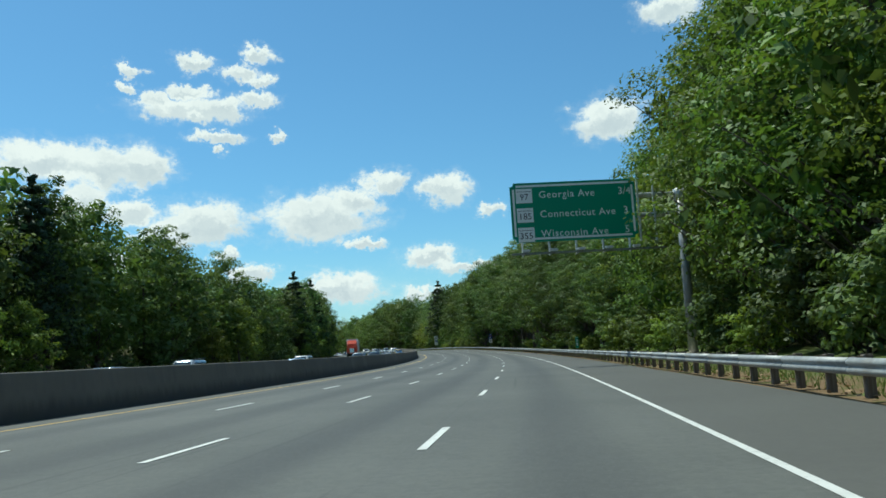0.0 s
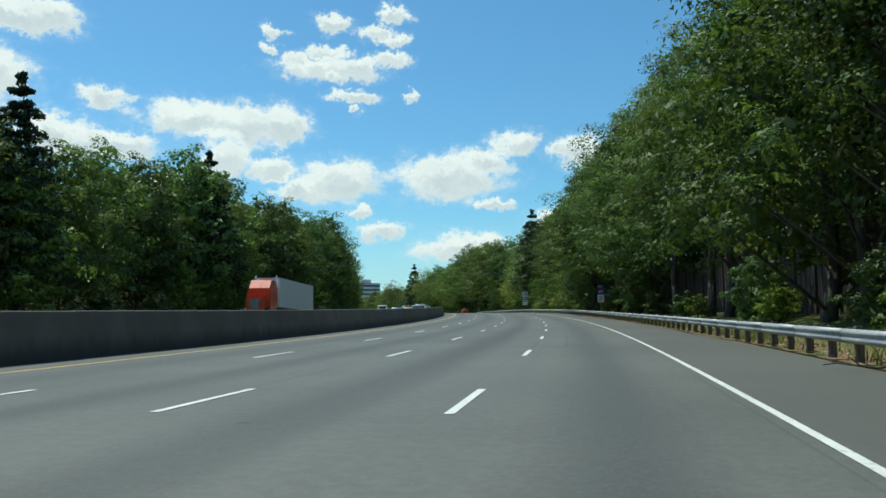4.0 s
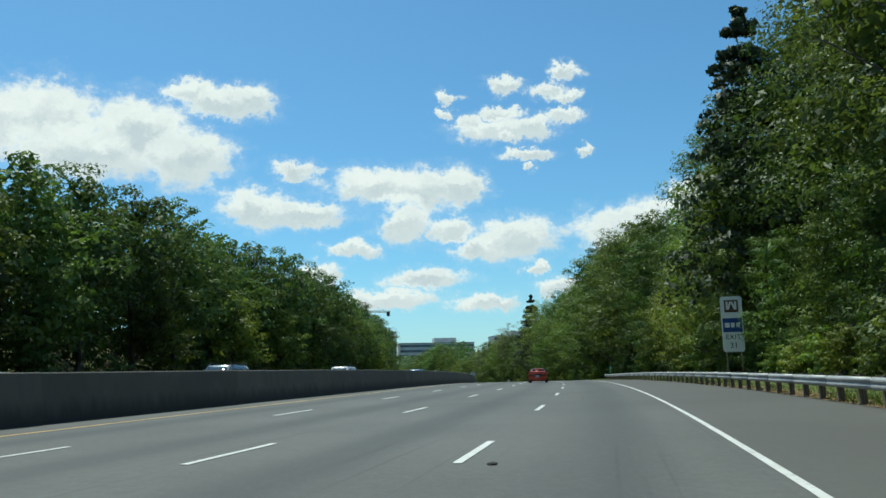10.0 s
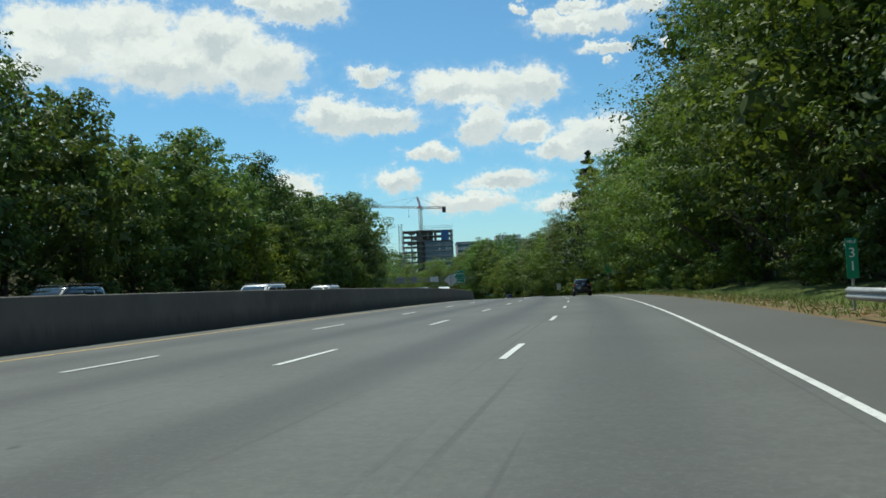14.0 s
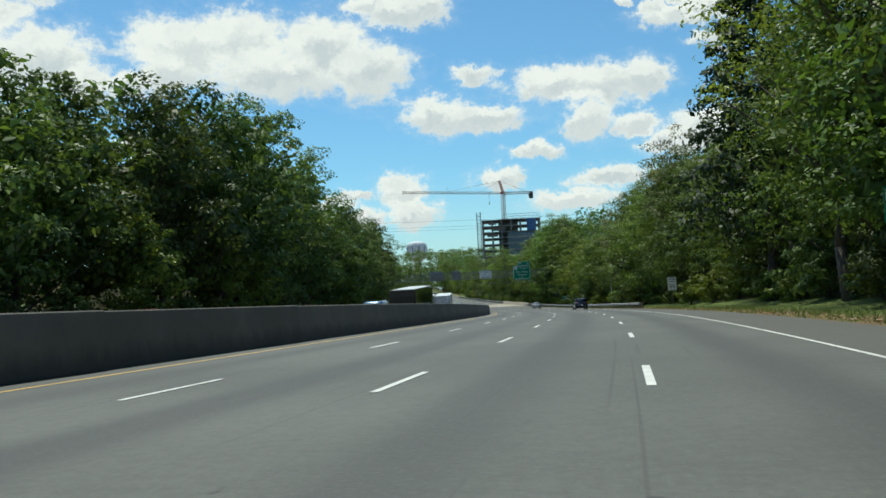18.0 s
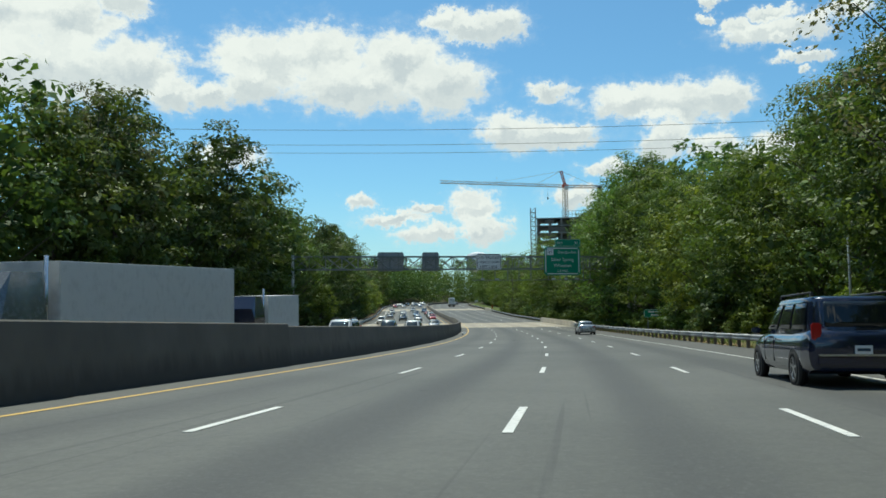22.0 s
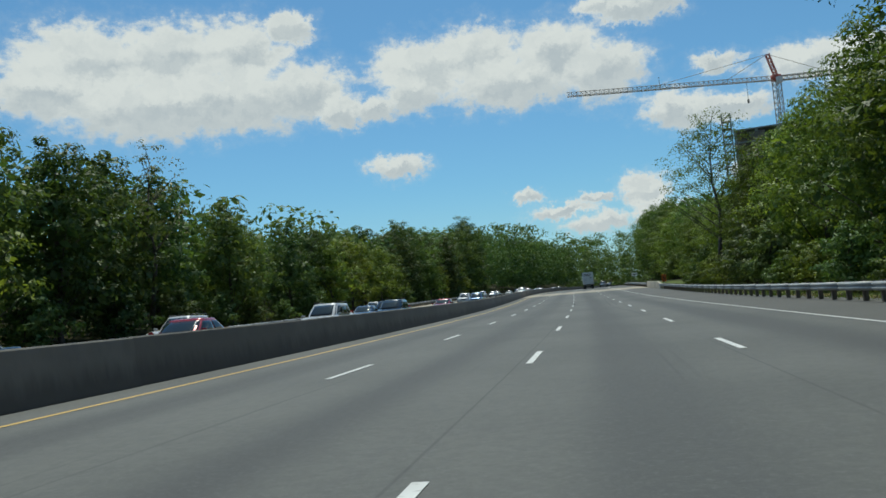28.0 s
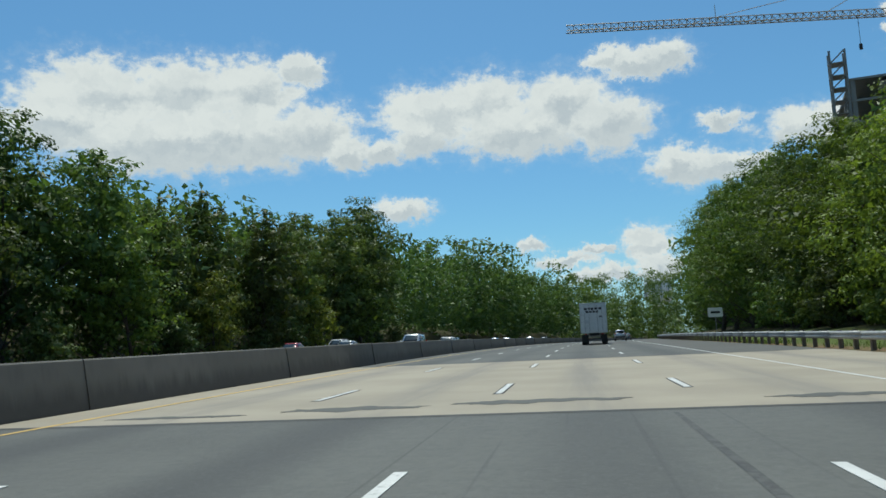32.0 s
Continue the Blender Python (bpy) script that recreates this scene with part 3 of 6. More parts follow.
def build_ground():
    prof = [(-300, 20.0), (-120, 17.0), (-60, 12.0), (-34, 6.5), (-24, 2.6), (-14, 1.0), (-10, 0.55), (-7.5, 0.15), (-6, -0.02), (-4.9, -0.06), (-3.0, -0.10), (0, -0.12), (15, -0.12), (34, -0.12),
            (36.0, -0.08), (38, 0.05), (42, 0.5), (49, 1.2), (56, 4.0), (70, 9.0), (120, 14.0), (220, 18.0)]
    ob = sheet("ground", -110, 1690, 6.0, prof, "ground", "grassy verges, leaf litter and wooded banks beside the highway", "ground")
    me = ob.data
    for v in me.vertices:
        v.co.z += 0.10 * noise.noise(v.co * 0.11) if abs(v.co.z) < 900 else 0
    # the same sheet goes on, lower, to the horizon
    bm = bmesh.new()
    bm.from_mesh(me)
    n = 48
    rings = []
    for r in (900, 2200, 4600):
        rings.append([bm.verts.new((-300 + r * math.cos(2 * math.pi * k / n), 700 + r * math.sin(2 * math.pi * k / n), -9 - r * 0.004)) for k in range(n)])
    c = bm.verts.new((-300, 700, -12))
    for k in range(n):
        bm.faces.new((c, rings[0][k], rings[0][(k + 1) % n]))
        for a, b in zip(rings, rings[1:]):
            bm.faces.new((a[k], b[k], b[(k + 1) % n], a[(k + 1) % n]))
    bm.to_mesh(me)
    bm.free()


build_ground()

near_edge = [(-3.3, -0.03), (-2.6, 0.0), (0.0, 0.0), (7.3, 0.0), (16.5, 0.0)]
wide_edge = [(-4.7, -0.03), (-4.0, 0.0), (0.0, 0.0), (7.3, 0.0), (16.5, 0.0)]
far_edge = [(16.9, 0.0), (25.0, 0.0), (34.2, 0.0), (34.9, -0.03)]
stops = [-110.0, DECKS[0][0], DECKS[0][1], DECKS[1][0], DECKS[1][1], 1690.0]
for i in range(5):
    deck = i % 2 == 1
    kind, mat = ("bridge_deck", "deck") if deck else ("road", "asphalt")
    words = "pale worn concrete bridge deck with tyre-darkened lanes" if deck else "grey worn asphalt carriageway with oil-darkened lanes"
    lo, hi = stops[i], stops[i + 1]
    if i == 0:
        sheet(kind, lo, 230, 3.0, near_edge, mat, words, "road")
        sheet(kind, 230, 372, 3.0, wide_edge, mat, words, "road")
        sheet(kind, 372, hi, 3.0, near_edge, mat, words, "road")
    else:
        sheet(kind, lo, hi, 3.0, wide_edge if i > 1 else near_edge, mat, words, "road")
    sheet(kind, lo, hi, 3.0, far_edge, mat, words.replace("carriageway", "opposite carriageway"), "road")


def flat_box(length, width, z0=0.003, z1=0.009):
    return box((0, length / 2, (z0 + z1) / 2), (width, length, z1 - z0))


def build_markings():
    marks = thing("lane_marking", rd_zero, "white broken lane lines painted on the asphalt", "road marking", kind="structure")
    dash = mesh("dash", flat_box(3.0, 0.125), "white_paint")
    wide = mesh("dash_border", flat_box(3.2, 0.215, 0.002, 0.004), "joint")
    for line, phase in ((1, -1.30), (2, -1.36), (3, -1.67)):
        s = phase - 12.192 * 4
        while s < 1150:
            part("dash", dash, "", marks, m=lie(s, line * LANE))
            if any(a < s < b for a, b in DECKS):
                part("dash_border", wide, "", marks, m=lie(s - 0.10, line * LANE))
            s += 12.192
    for line in (1, 2, 3):
        s = 610.0 + line
        while s < 1060:
            part("dash", dash, "", marks, m=lie(s, 18.2 + line * LANE))
            s += 12.192
    sheet("edge_line", -110, 1690, 3.0, [(-0.055, 0.006), (0.055, 0.006)], "white_paint", "solid white edge line along the shoulder", "road marking")
    sheet("edge_line", -110, 1690, 3.0, [(14.32, 0.006), (14.46, 0.006)], "yellow_paint", "solid yellow edge line beside the median barrier", "road marking")
    sheet("edge_line", -110, 1690, 3.0, [(17.7, 0.006), (17.85, 0.006)], "yellow_paint", "solid yellow edge line of the opposite carriageway", "road marking")
    sheet("edge_line", -110, 1690, 3.0, [(32.9, 0.006), (33.05, 0.006)], "white_paint", "solid white edge line of the opposite carriageway", "road marking")
    for a, b in DECKS:
        for s in (a, b):
            sheet("expansion_joint", s - 0.12, s + 0.12, 0.1, [(-3.2, 0.004), (15.2, 0.004)], "joint", "dark expansion joint across the bridge end", "joint")


rd_zero = Matrix.Identity(4)
build_markings()


# ---- concrete median barrier ----
def barrier_u(s):
    return float(np.interp(s, [-120, 200, 270, 340, 450, 700, 790, 1700], [16.3, 16.4, 16.75, 16.25, 15.82, 15.75, 16.05, 16.05]))


def build_barrier():
    wall = thing("median_barrier", rd_zero, "tall weathered grey concrete median barrier with darker foot", "barrier", kind="structure")

    def segment(h, length):
        half = [(0.30, 0.0), (0.295, 0.05), (0.15, h - 0.03), (0.125, h)]
        ring = half + [(-x, z) for x, z in half[::-1]]
        bm = loft([[Vector((x, y, z)) for x, z in ring] for y in (0.004, length - 0.03)])
        return mesh("barrier_segment", bm, "barrier")
    tall, mid, low = segment(1.36, 12.03), segment(1.28, 12.03), segment(1.06, 12.03)
    s = -108.0
    while s < 1250:
        part("barrier_segment", tall if s < 600 else mid if s < 745 else low, "", wall, m=lie(s, barrier_u(s), turn=math.degrees(math.atan2(barrier_u(s + 12) - barrier_u(s), 12.0))))
        s += 12.0


build_barrier()


# ---- guardrails ----
def w_beam(length):
    prof = [(0.00, 0.0), (0.035, 0.03), (0.075, 0.06), (0.075, 0.10), (0.03, 0.14), (0.03, 0.17), (0.075, 0.21), (0.075, 0.25), (0.035, 0.28), (0.0, 0.31)]
    ring = [(-x, z) for x, z in prof] + [(-x + 0.012, z) for x, z in prof[::-1]]
    return loft([[Vector((x, y, z)) for x, z in ring] for y in (-0.02, length + 0.02)], smooth=True)


def build_rail(name, s0, s1, side, uf, label):
    rail = thing(name, rd_zero, label, "guardrail", kind="structure")
    beam = mesh("beam", w_beam(3.81), "steel")
    post = bm_box(box((0, 0, 0.36), (0.16, 0.20, 0.78), 0.012), (-side * 0.0 - 0.16, 0, 0.55), (0.16, 0.15, 0.34))
    post = mesh("post", post, "wood_post" if side < 0 else "steel")
    s = s0
    while s < s1:
        u, u2 = uf(s), uf(s + 3.81)
        turn = math.degrees(math.atan2(u2 - u, 3.81))
        m = lie(s, u, 0.40, turn)
        if side > 0:
            m = m @ Matrix.Rotation(math.pi, 4, "Z") @ Matrix.Translation((0, -3.81, 0))
        part("beam", beam, "", rail, m=m)
        for k in (0.0, 1.905):
            v = uf(s + k)
            part("post", post, "", rail, m=at(s + k, v + side * 0.32))
        s += 3.81
    return rail


build_rail("guardrail", -45, 384, -1, rail_u, "galvanised steel guardrail on weathered timber posts beside the shoulder")
build_rail("guardrail", 564, 706, -1, rail_u, "galvanised steel guardrail running up to the bridge parapet")
build_rail("guardrail", 751, 866, -1, rail_u, "double-wave steel guardrail on timber posts along the shoulder")
build_rail("guardrail", 889, 1060, -1, rail_u, "steel guardrail beyond the second bridge")
build_rail("guardrail", 705, 1060, 1, lambda s: 35.0, "steel guardrail on the outer edge of the opposite carriageway")


def build_parapet(s0, s1, u, flip):
    ob = thing("bridge_parapet", rd_zero, "cream concrete bridge parapet with a sloped end", "parapet", kind="structure")
    s = s0
    while s < s1 - 0.1:
        n = min(5.0, s1 - s)
        h0 = 0.62 if s == s0 else 0.95
        prof0 = [(-0.25, 0), (0.22, 0), (0.20, 0.25), (0.14, h0), (-0.16, h0), (-0.25, 0.2)]
        prof1 = [(-0.25, 0), (0.22, 0), (0.20, 0.25), (0.14, 0.95), (-0.16, 0.95), (-0.25, 0.2)]
        bm = loft([[Vector((-x * flip, y, z)) for x, z in pr] for y, pr in ((0.01, prof0), (n - 0.01, prof1))])
        part("parapet_panel", bm, "parapet", ob, m=lie(s, u))
        s += n


build_parapet(706, 751, -3.2, 1)
build_parapet(867, 889, -4.7, 1)
build_parapet(706, 751, 35.2, -1)


# ---- noise wall behind the trees ----
def build_noise_wall(s0, s1, u, h, label):
    wall = thing("noise_wall", rd_zero, label, "noise wall", kind="structure")
    post = mesh("post", box((0, 0, h / 2), (0.28, 0.28, h + 0.3), 0.01), "boards")
    panel = bmesh.new()
    for k in range(8):
        bm_box(panel, (0.03 * (k % 2), 0.34 + k * 0.44, h / 2), (0.10, 0.43, h - (0.04 if k % 3 else 0.0)))
    panel = mesh("panel", panel, "boards")
    s = s0
    while s < s1:
        part("panel", panel, "", wall, m=at(s, u, 0.2))
        part("post", post, "", wall, m=at(s, u, 0.2))
        s += 3.8


build_noise_wall(95, 366, -11.6, 5.2, "tall dark brown timber noise wall half hidden by trees")

# ---- trees ----
rng = np.random.default_rng(5)


def leaf_mesh(name, centres, radii, per, size, mat, up=0.95, flat=0.56, hubs=None, masses=None, fill=80):
    """Many small bent leaves over the shells of uneven clumps; masses: the billows that coarser inner leaves fill."""
    c, r = np.repeat(np.asarray(centres, float), per, axis=0), np.repeat(np.asarray(radii, float), per)
    n = len(c)
    d = rng.normal(size=(n, 3))
    d[:, 2] += 0.25
    d /= np.linalg.norm(d, axis=1)[:, None]
    shell = 0.45 + 0.73 * rng.uniform(0, 1, n) ** 0.9
    p = c + d * (r * shell)[:, None] * np.array((1, 1, flat))
    out = d
    if hubs is not None:
        h = p - np.repeat(np.asarray(hubs, float), per, axis=0)
        out = d * 0.65 + 0.55 * h / (np.linalg.norm(h, axis=1)[:, None] + 1e-6)
    ln = size * rng.uniform(0.55, 1.35, n)
    if masses is not None:
        mc, mr = np.repeat(np.asarray(masses[0], float), fill, axis=0), np.repeat(np.asarray(masses[1], float), fill)
        e = rng.normal(size=(len(mc), 3))
        e /= np.linalg.norm(e, axis=1)[:, None]
        p = np.concatenate([p, mc + e * (mr * rng.uniform(0.3, 1.0, len(mc)) ** 0.6)[:, None]])
        out = np.concatenate([out, e])
        ln = np.concatenate([ln, np.clip(mr * 0.24, size, 3.2 * size) * rng.uniform(0.7, 1.2, len(mc))])
        n = len(p)
    nrm = out * 0.7 + rng.normal(size=(n, 3)) * 0.45 + np.array((0, 0, up * 0.6))
    nrm /= np.linalg.norm(nrm, axis=1)[:, None]
    nrm *= np.where((nrm * out).sum(1) < 0, -1.0, 1.0)[:, None]
    a = np.cross(nrm, rng.normal(size=(n, 3)))
    a /= np.linalg.norm(a, axis=1)[:, None]
    b = np.cross(nrm, a)
    ln = ln[:, None]
    wd = ln * rng.uniform(0.36, 0.62, n)[:, None]
    bend = nrm * ln * 0.16
    v = np.stack([p - a * ln, p - b * wd + bend, p + a * ln * 0.9, p + b * wd + bend], 1).reshape(-1, 3)
    soft = out * 1.15 + nrm * 0.42 + np.array((0, 0, 0.10))
    soft = np.repeat(soft / np.linalg.norm(soft, axis=1)[:, None], 4, axis=0)
    me = bpy.data.meshes.new(name)
    me.vertices.add(n * 4)
    me.vertices.foreach_set("co", v.astype(np.float32).ravel())
    me.loops.add(n * 4)
    me.loops.foreach_set("vertex_index", np.arange(n * 4, dtype=np.int32))
    me.polygons.add(n)
    me.polygons.foreach_set("loop_start", np.arange(0, n * 4, 4, dtype=np.int32))
    me.polygons.foreach_set("loop_total", np.full(n, 4, np.int32))
    me.materials.append(M[mat])
    me.update()
    me.polygons.foreach_set("use_smooth", np.ones(n, bool))
    lay = me.attributes.new("custom_normal", "FLOAT_VECTOR", "POINT")
    lay.data.foreach_set("vector", soft.astype(np.float32).ravel())
    return me


def crown_clumps(height, base, radius, count, ragged=0.3):
    """Clump centres and radii over the billows of an uneven crown, each clump's billow, and the billows."""
    out, rad, hub, big = [], [], [], ([], [])
    lobes = max(5, int(round((height - base) / radius * 3.4)) + 3)
    each = max(4, count // lobes)
    for k in range(lobes):
        q = (k + 0.5) / lobes
        prof = math.sin(math.pi * (0.20 + 0.72 * q)) ** 0.7
        a = k * 2.39996 + rng.uniform(-0.5, 0.5)
        off = 0.0 if k == lobes - 1 else radius * prof * rng.uniform(0.44 - ragged * 0.3, 0.66 + ragged * 0.25)
        lr = radius * (0.30 + 0.26 * prof) * rng.uniform(0.8, 1.15)
        c = Vector((off * math.cos(a), off * math.sin(a), base + lr * 0.6 + (height - base - lr * 1.5) * q))
        big[0].append(tuple(c)), big[1].append(lr * 0.64)
        for j in range(each):
            zz = 1.0 - 1.75 * (j + 0.5) / each
            ring = math.sqrt(max(0.0, 1 - zz * zz))
            b = j * 2.39996 + k
            d = Vector((ring * math.cos(b), ring * math.sin(b), zz * 0.85)) * lr * rng.uniform(0.72, 1.05)
            out.append(tuple(c + d))
            rad.append(lr * rng.uniform(0.30, 0.54))
            hub.append(tuple(c))
    big[0].append((0, 0, (height + base) / 2)), big[1].append(radius * 0.5)
    return out, rad, hub, big


def trunk_mesh(height, base, girth, clumps):
    bm = bmesh.new()
    pts = [Vector((0.25 * math.sin(k * 1.7), 0.25 * math.cos(k * 2.3) - 0.25, z)) for k, z in enumerate(np.linspace(-0.6, height * 0.86, 7))]
    for k in range(6):
        rod(pts[k], pts[k + 1], girth * (1 - k / 6.6) * (1.25 if k == 0 else 1), girth * (1 - (k + 1) / 6.6), 7, bm)
    for k in range(2, len(clumps), 3):
        c = Vector(clumps[k])
        z = max(base * 0.6, c.z - c.xy.length * 0.8 - 0.4)
        q = min(max((z + 0.6) / (height * 0.86 + 0.6) * 6, 0), 5.99)
        o = pts[int(q)].lerp(pts[int(q) + 1], q % 1)
        rod(o, o.lerp(c, 0.95), girth * 0.3 * (1 - z / height * 0.6), girth * 0.08, 5, bm)
    return mesh("trunk", bm, "bark")


def broadleaf(height, base, radius, count, per, size, mat, ragged=0.3, closed=True):
    cl, ra, hub, big = crown_clumps(height, base, radius, count, ragged)
    return trunk_mesh(height, base, 0.012 * height + 0.06, cl), leaf_mesh("crown", cl, ra, per, size, mat, hubs=hub, masses=big if closed else None)


def conifer(height, radius, per, size, open_=1.0):
    cl, ra = [], []
    tiers = 15
    for k in range(tiers):
        q = k / (tiers - 1)
        z = height * (0.24 + 0.75 * q)
        r = radius * (1 - q) ** 0.8 + 0.25
        for j in range(5):
            a = j * 1.2566 + k * 0.7 + rng.uniform(-0.2, 0.2)
            for d in (0.45, 0.9):
                cl.append((r * d * math.cos(a), r * d * math.sin(a), z - 0.12 * r * d + rng.uniform(-0.5, 0.5)))
                ra.append(0.24 * r * open_ + 0.14)
    return trunk_mesh(height * 1.1, height * 0.2, 0.010 * height + 0.05, cl[::3]), leaf_mesh("crown", cl, ra, per, size, "needles", 0.1, 0.6)


KINDS = {
    "edge_a": (broadleaf(22, 1.6, 6.6, 112, 165, 0.145, "leaf_a", 0.35), "tall full-crowned maple in bright late-spring leaf"),
    "edge_b": (broadleaf(19, 0.8, 6.0, 108, 160, 0.14, "leaf_a", 0.35), "dense green roadside tree clothed almost to the ground"),
    "edge_c": (broadleaf(25, 3.4, 6.4, 108, 160, 0.145, "leaf_b", 0.5), "high broadleaf tree with a ragged open crown"),
    "edge_d": (broadleaf(15, 0.5, 5.4, 100, 150, 0.135, "leaf_c", 0.4), "vine-draped tree with yellow-green foliage"),
    "tall": (broadleaf(26, 6.0, 7.0, 108, 160, 0.145, "leaf_b", 0.4), "tall shady tree with a bare lower trunk"),
    "edge_e": (broadleaf(13, 0.4, 4.4, 60, 64, 0.20, "leaf_c", 0.4), "young bushy tree with bright green leaves"),
    "thin": (broadleaf(20, 7.0, 4.6, 60, 60, 0.15, "bloom", 0.6, False), "sparse tree with pale thin new foliage"),
    "wood_a": (broadleaf(21, 1.6, 6.4, 90, 80, 0.22, "leaf_b", 0.42), "dark woodland tree in a dense stand"),
    "wood_b": (broadleaf(19, 1.2, 6.0, 86, 80, 0.22, "leaf_d", 0.42), "green woodland tree in a dense stand"),
    "wood_c": (broadleaf(23, 2.2, 6.0, 90, 80, 0.22, "leaf_b", 0.5), "tall woodland tree with an uneven crown"),
    "pine": (conifer(21, 4.6, 70, 0.22), "dark green pine with tiered open branches"),
    "airy": (broadleaf(20, 8.0, 5.4, 90, 74, 0.13, "leaf_c", 0.7, False), "slender tree with an open airy yellow-green crown"),
    "snag": (broadleaf(18, 8.0, 3.4, 30, 14, 0.16, "bloom", 0.5, False), "nearly bare tree with thin twiggy branches"),
    "bush_a": (broadleaf(3.4, 0.1, 2.0, 32, 62, 0.12, "leaf_c", 0.35), "bright green leafy roadside shrub"),
    "bush_b": (broadleaf(2.4, 0.0, 1.7, 28, 62, 0.11, "leaf_a", 0.35), "low tangled green shrub on the verge"),
    "bush_c": (broadleaf(5.0, 0.1, 2.4, 36, 62, 0.14, "leaf_b", 0.35), "tall dark green shrub at the wood's edge"),
}


def plant(kind, s, u, scale=1.0, h=None, group="trees along the highway"):
    (trunk, crown), words = KINDS[kind]
    low = kind.startswith("bush")
    if h is None:
        h = float(np.interp(u, [-60, -34, -22, -14, -10, -7.5, -5, 36, 38, 42, 50, 70, 120], [4.5, 3.0, 1.9, 1.0, 0.55, 0.15, -0.05, -0.08, 0.05, 0.5, 1.2, 2.2, 4.0])) - 0.15
    ob = thing("shrub" if low else "pine_tree" if kind == "pine" else "tree", at(s, u, h, rng.uniform(0, 360), scale), words, "shrub" if low else "tree", "roadside shrubs" if low else group)
    part("stem" if low else "trunk", trunk, "", ob)
    part("crown", crown, "", ob)
    return ob


def pick(*names):
    return names[rng.integers(len(names))]


def right_edge(s):
    """Distance of the front row of trees from the edge line, right-hand side."""
    return float(np.interp(s, [-60, 0, 60, 100, 232, 372, 432, 492, 532, 572, 652, 740, 784, 860, 905, 956, 1036, 1240], [-13.5, -13.5, -13, -13.6, -13.6, -13.6, -10.5, -10.5, -12, -11, -10, -11, -12.5, -13, -14, -14, -12, -11]))


def right_top(s):
    """Height of the tree tops, right-hand side."""
    return float(np.interp(s, [-60, 60, 84, 92, 102, 120, 132, 200, 280, 300, 333, 369, 400, 430, 470, 500, 528, 548, 586, 609, 624, 640, 663, 676, 690, 715, 732, 769, 787, 812, 850, 890, 935, 970, 1040, 1240],
                           [24, 25, 22, 15, 16, 20, 22, 27, 27, 26, 27, 20.5, 26, 29, 26, 25, 21, 19, 22, 22, 19, 16, 17, 22, 26, 27, 22, 16, 18, 16, 13, 12, 16, 21, 23, 25]))


HEIGHT = {"edge_a": 22, "edge_b": 19, "edge_c": 25, "edge_d": 15, "tall": 26}
BACK, UNDER, MASS = [], [], []   # crowns of the rows behind and undergrowth, each joined into one


def back_tree(s, u, top, radius):
    cl, ra, hub, big = crown_clumps(top, top * 0.10, radius * 1.15, 32, 0.35)
    p = rd(s, u, float(np.interp(u, [-60, -34, -22, -14, 42, 50, 70, 120], [4.5, 3.0, 1.9, 1.0, 0.5, 1.2, 2.2, 4.0])))
    for c, r in zip(cl, ra):
        BACK.append((c[0] + p.x, c[1] + p.y, c[2] + p.z, r * 1.15))
    for c, r in zip(*big):
        MASS.append((c[0] + p.x, c[1] + p.y, c[2] + p.z, r))


def plant_right():
    s = -14.0
    while s < 1000:
        k = right_top(s)
        shady = 96 < s < 366
        kind = pick("tall", "tall", "edge_c") if shady else (pick("edge_d", "edge_b", "edge_d") if k < 17.5 else pick("edge_a", "edge_b", "edge_c", "edge_b", "edge_a"))
        plant(kind, s, (-9.4 if 96 < s < 262 and int(s) % 2 else right_edge(s)) + rng.uniform(-1.4, 0.6), k * rng.uniform(0.88, 1.03) / HEIGHT[kind])
        s += rng.uniform(6.8, 9.2)
    for off, gap, lo in ((5.5, 6.0, -60), (12.0, 9.0, -60)):
        s = lo
        while s < 1250:
            back_tree(s, right_edge(s) - off + rng.uniform(-1.5, 1.5), right_top(s) * rng.uniform(0.84, 1.04), 5.2)
            s += rng.uniform(0.75, 1.25) * gap
    s = -20.0
    while s < 960:
        walled = 92 < s < 368
        if rng.uniform() < (0.22 if 96 < s < 262 else 0.85):
            kind = pick("bush_a", "bush_b", "bush_a") if walled else pick("bush_a", "bush_b", "bush_c", "bush_a")
            plant(kind, s, -9.9 + rng.uniform(0, 1.2) if walled else right_edge(s) + rng.uniform(1.4, 3.0), rng.uniform(0.7, 1.25) * (0.85 if walled else 1))
        s += rng.uniform(3.6, 6.4)


def left_top(s):
    return float(np.interp(s, [-60, 60, 133, 160, 200, 300, 330, 500, 525, 575, 590, 684, 710, 765, 785, 830, 845, 884, 915, 935, 1010, 1100, 1240], [1.05, 1.0, 0.68, 0.74, 0.95, 1.02, 0.92, 0.98, 1.12, 1.16, 0.98, 0.98, 0.9, 0.98, 0.88, 0.70, 0.60, 0.70, 0.78, 0.88, 1.10, 1.35, 1.4]))


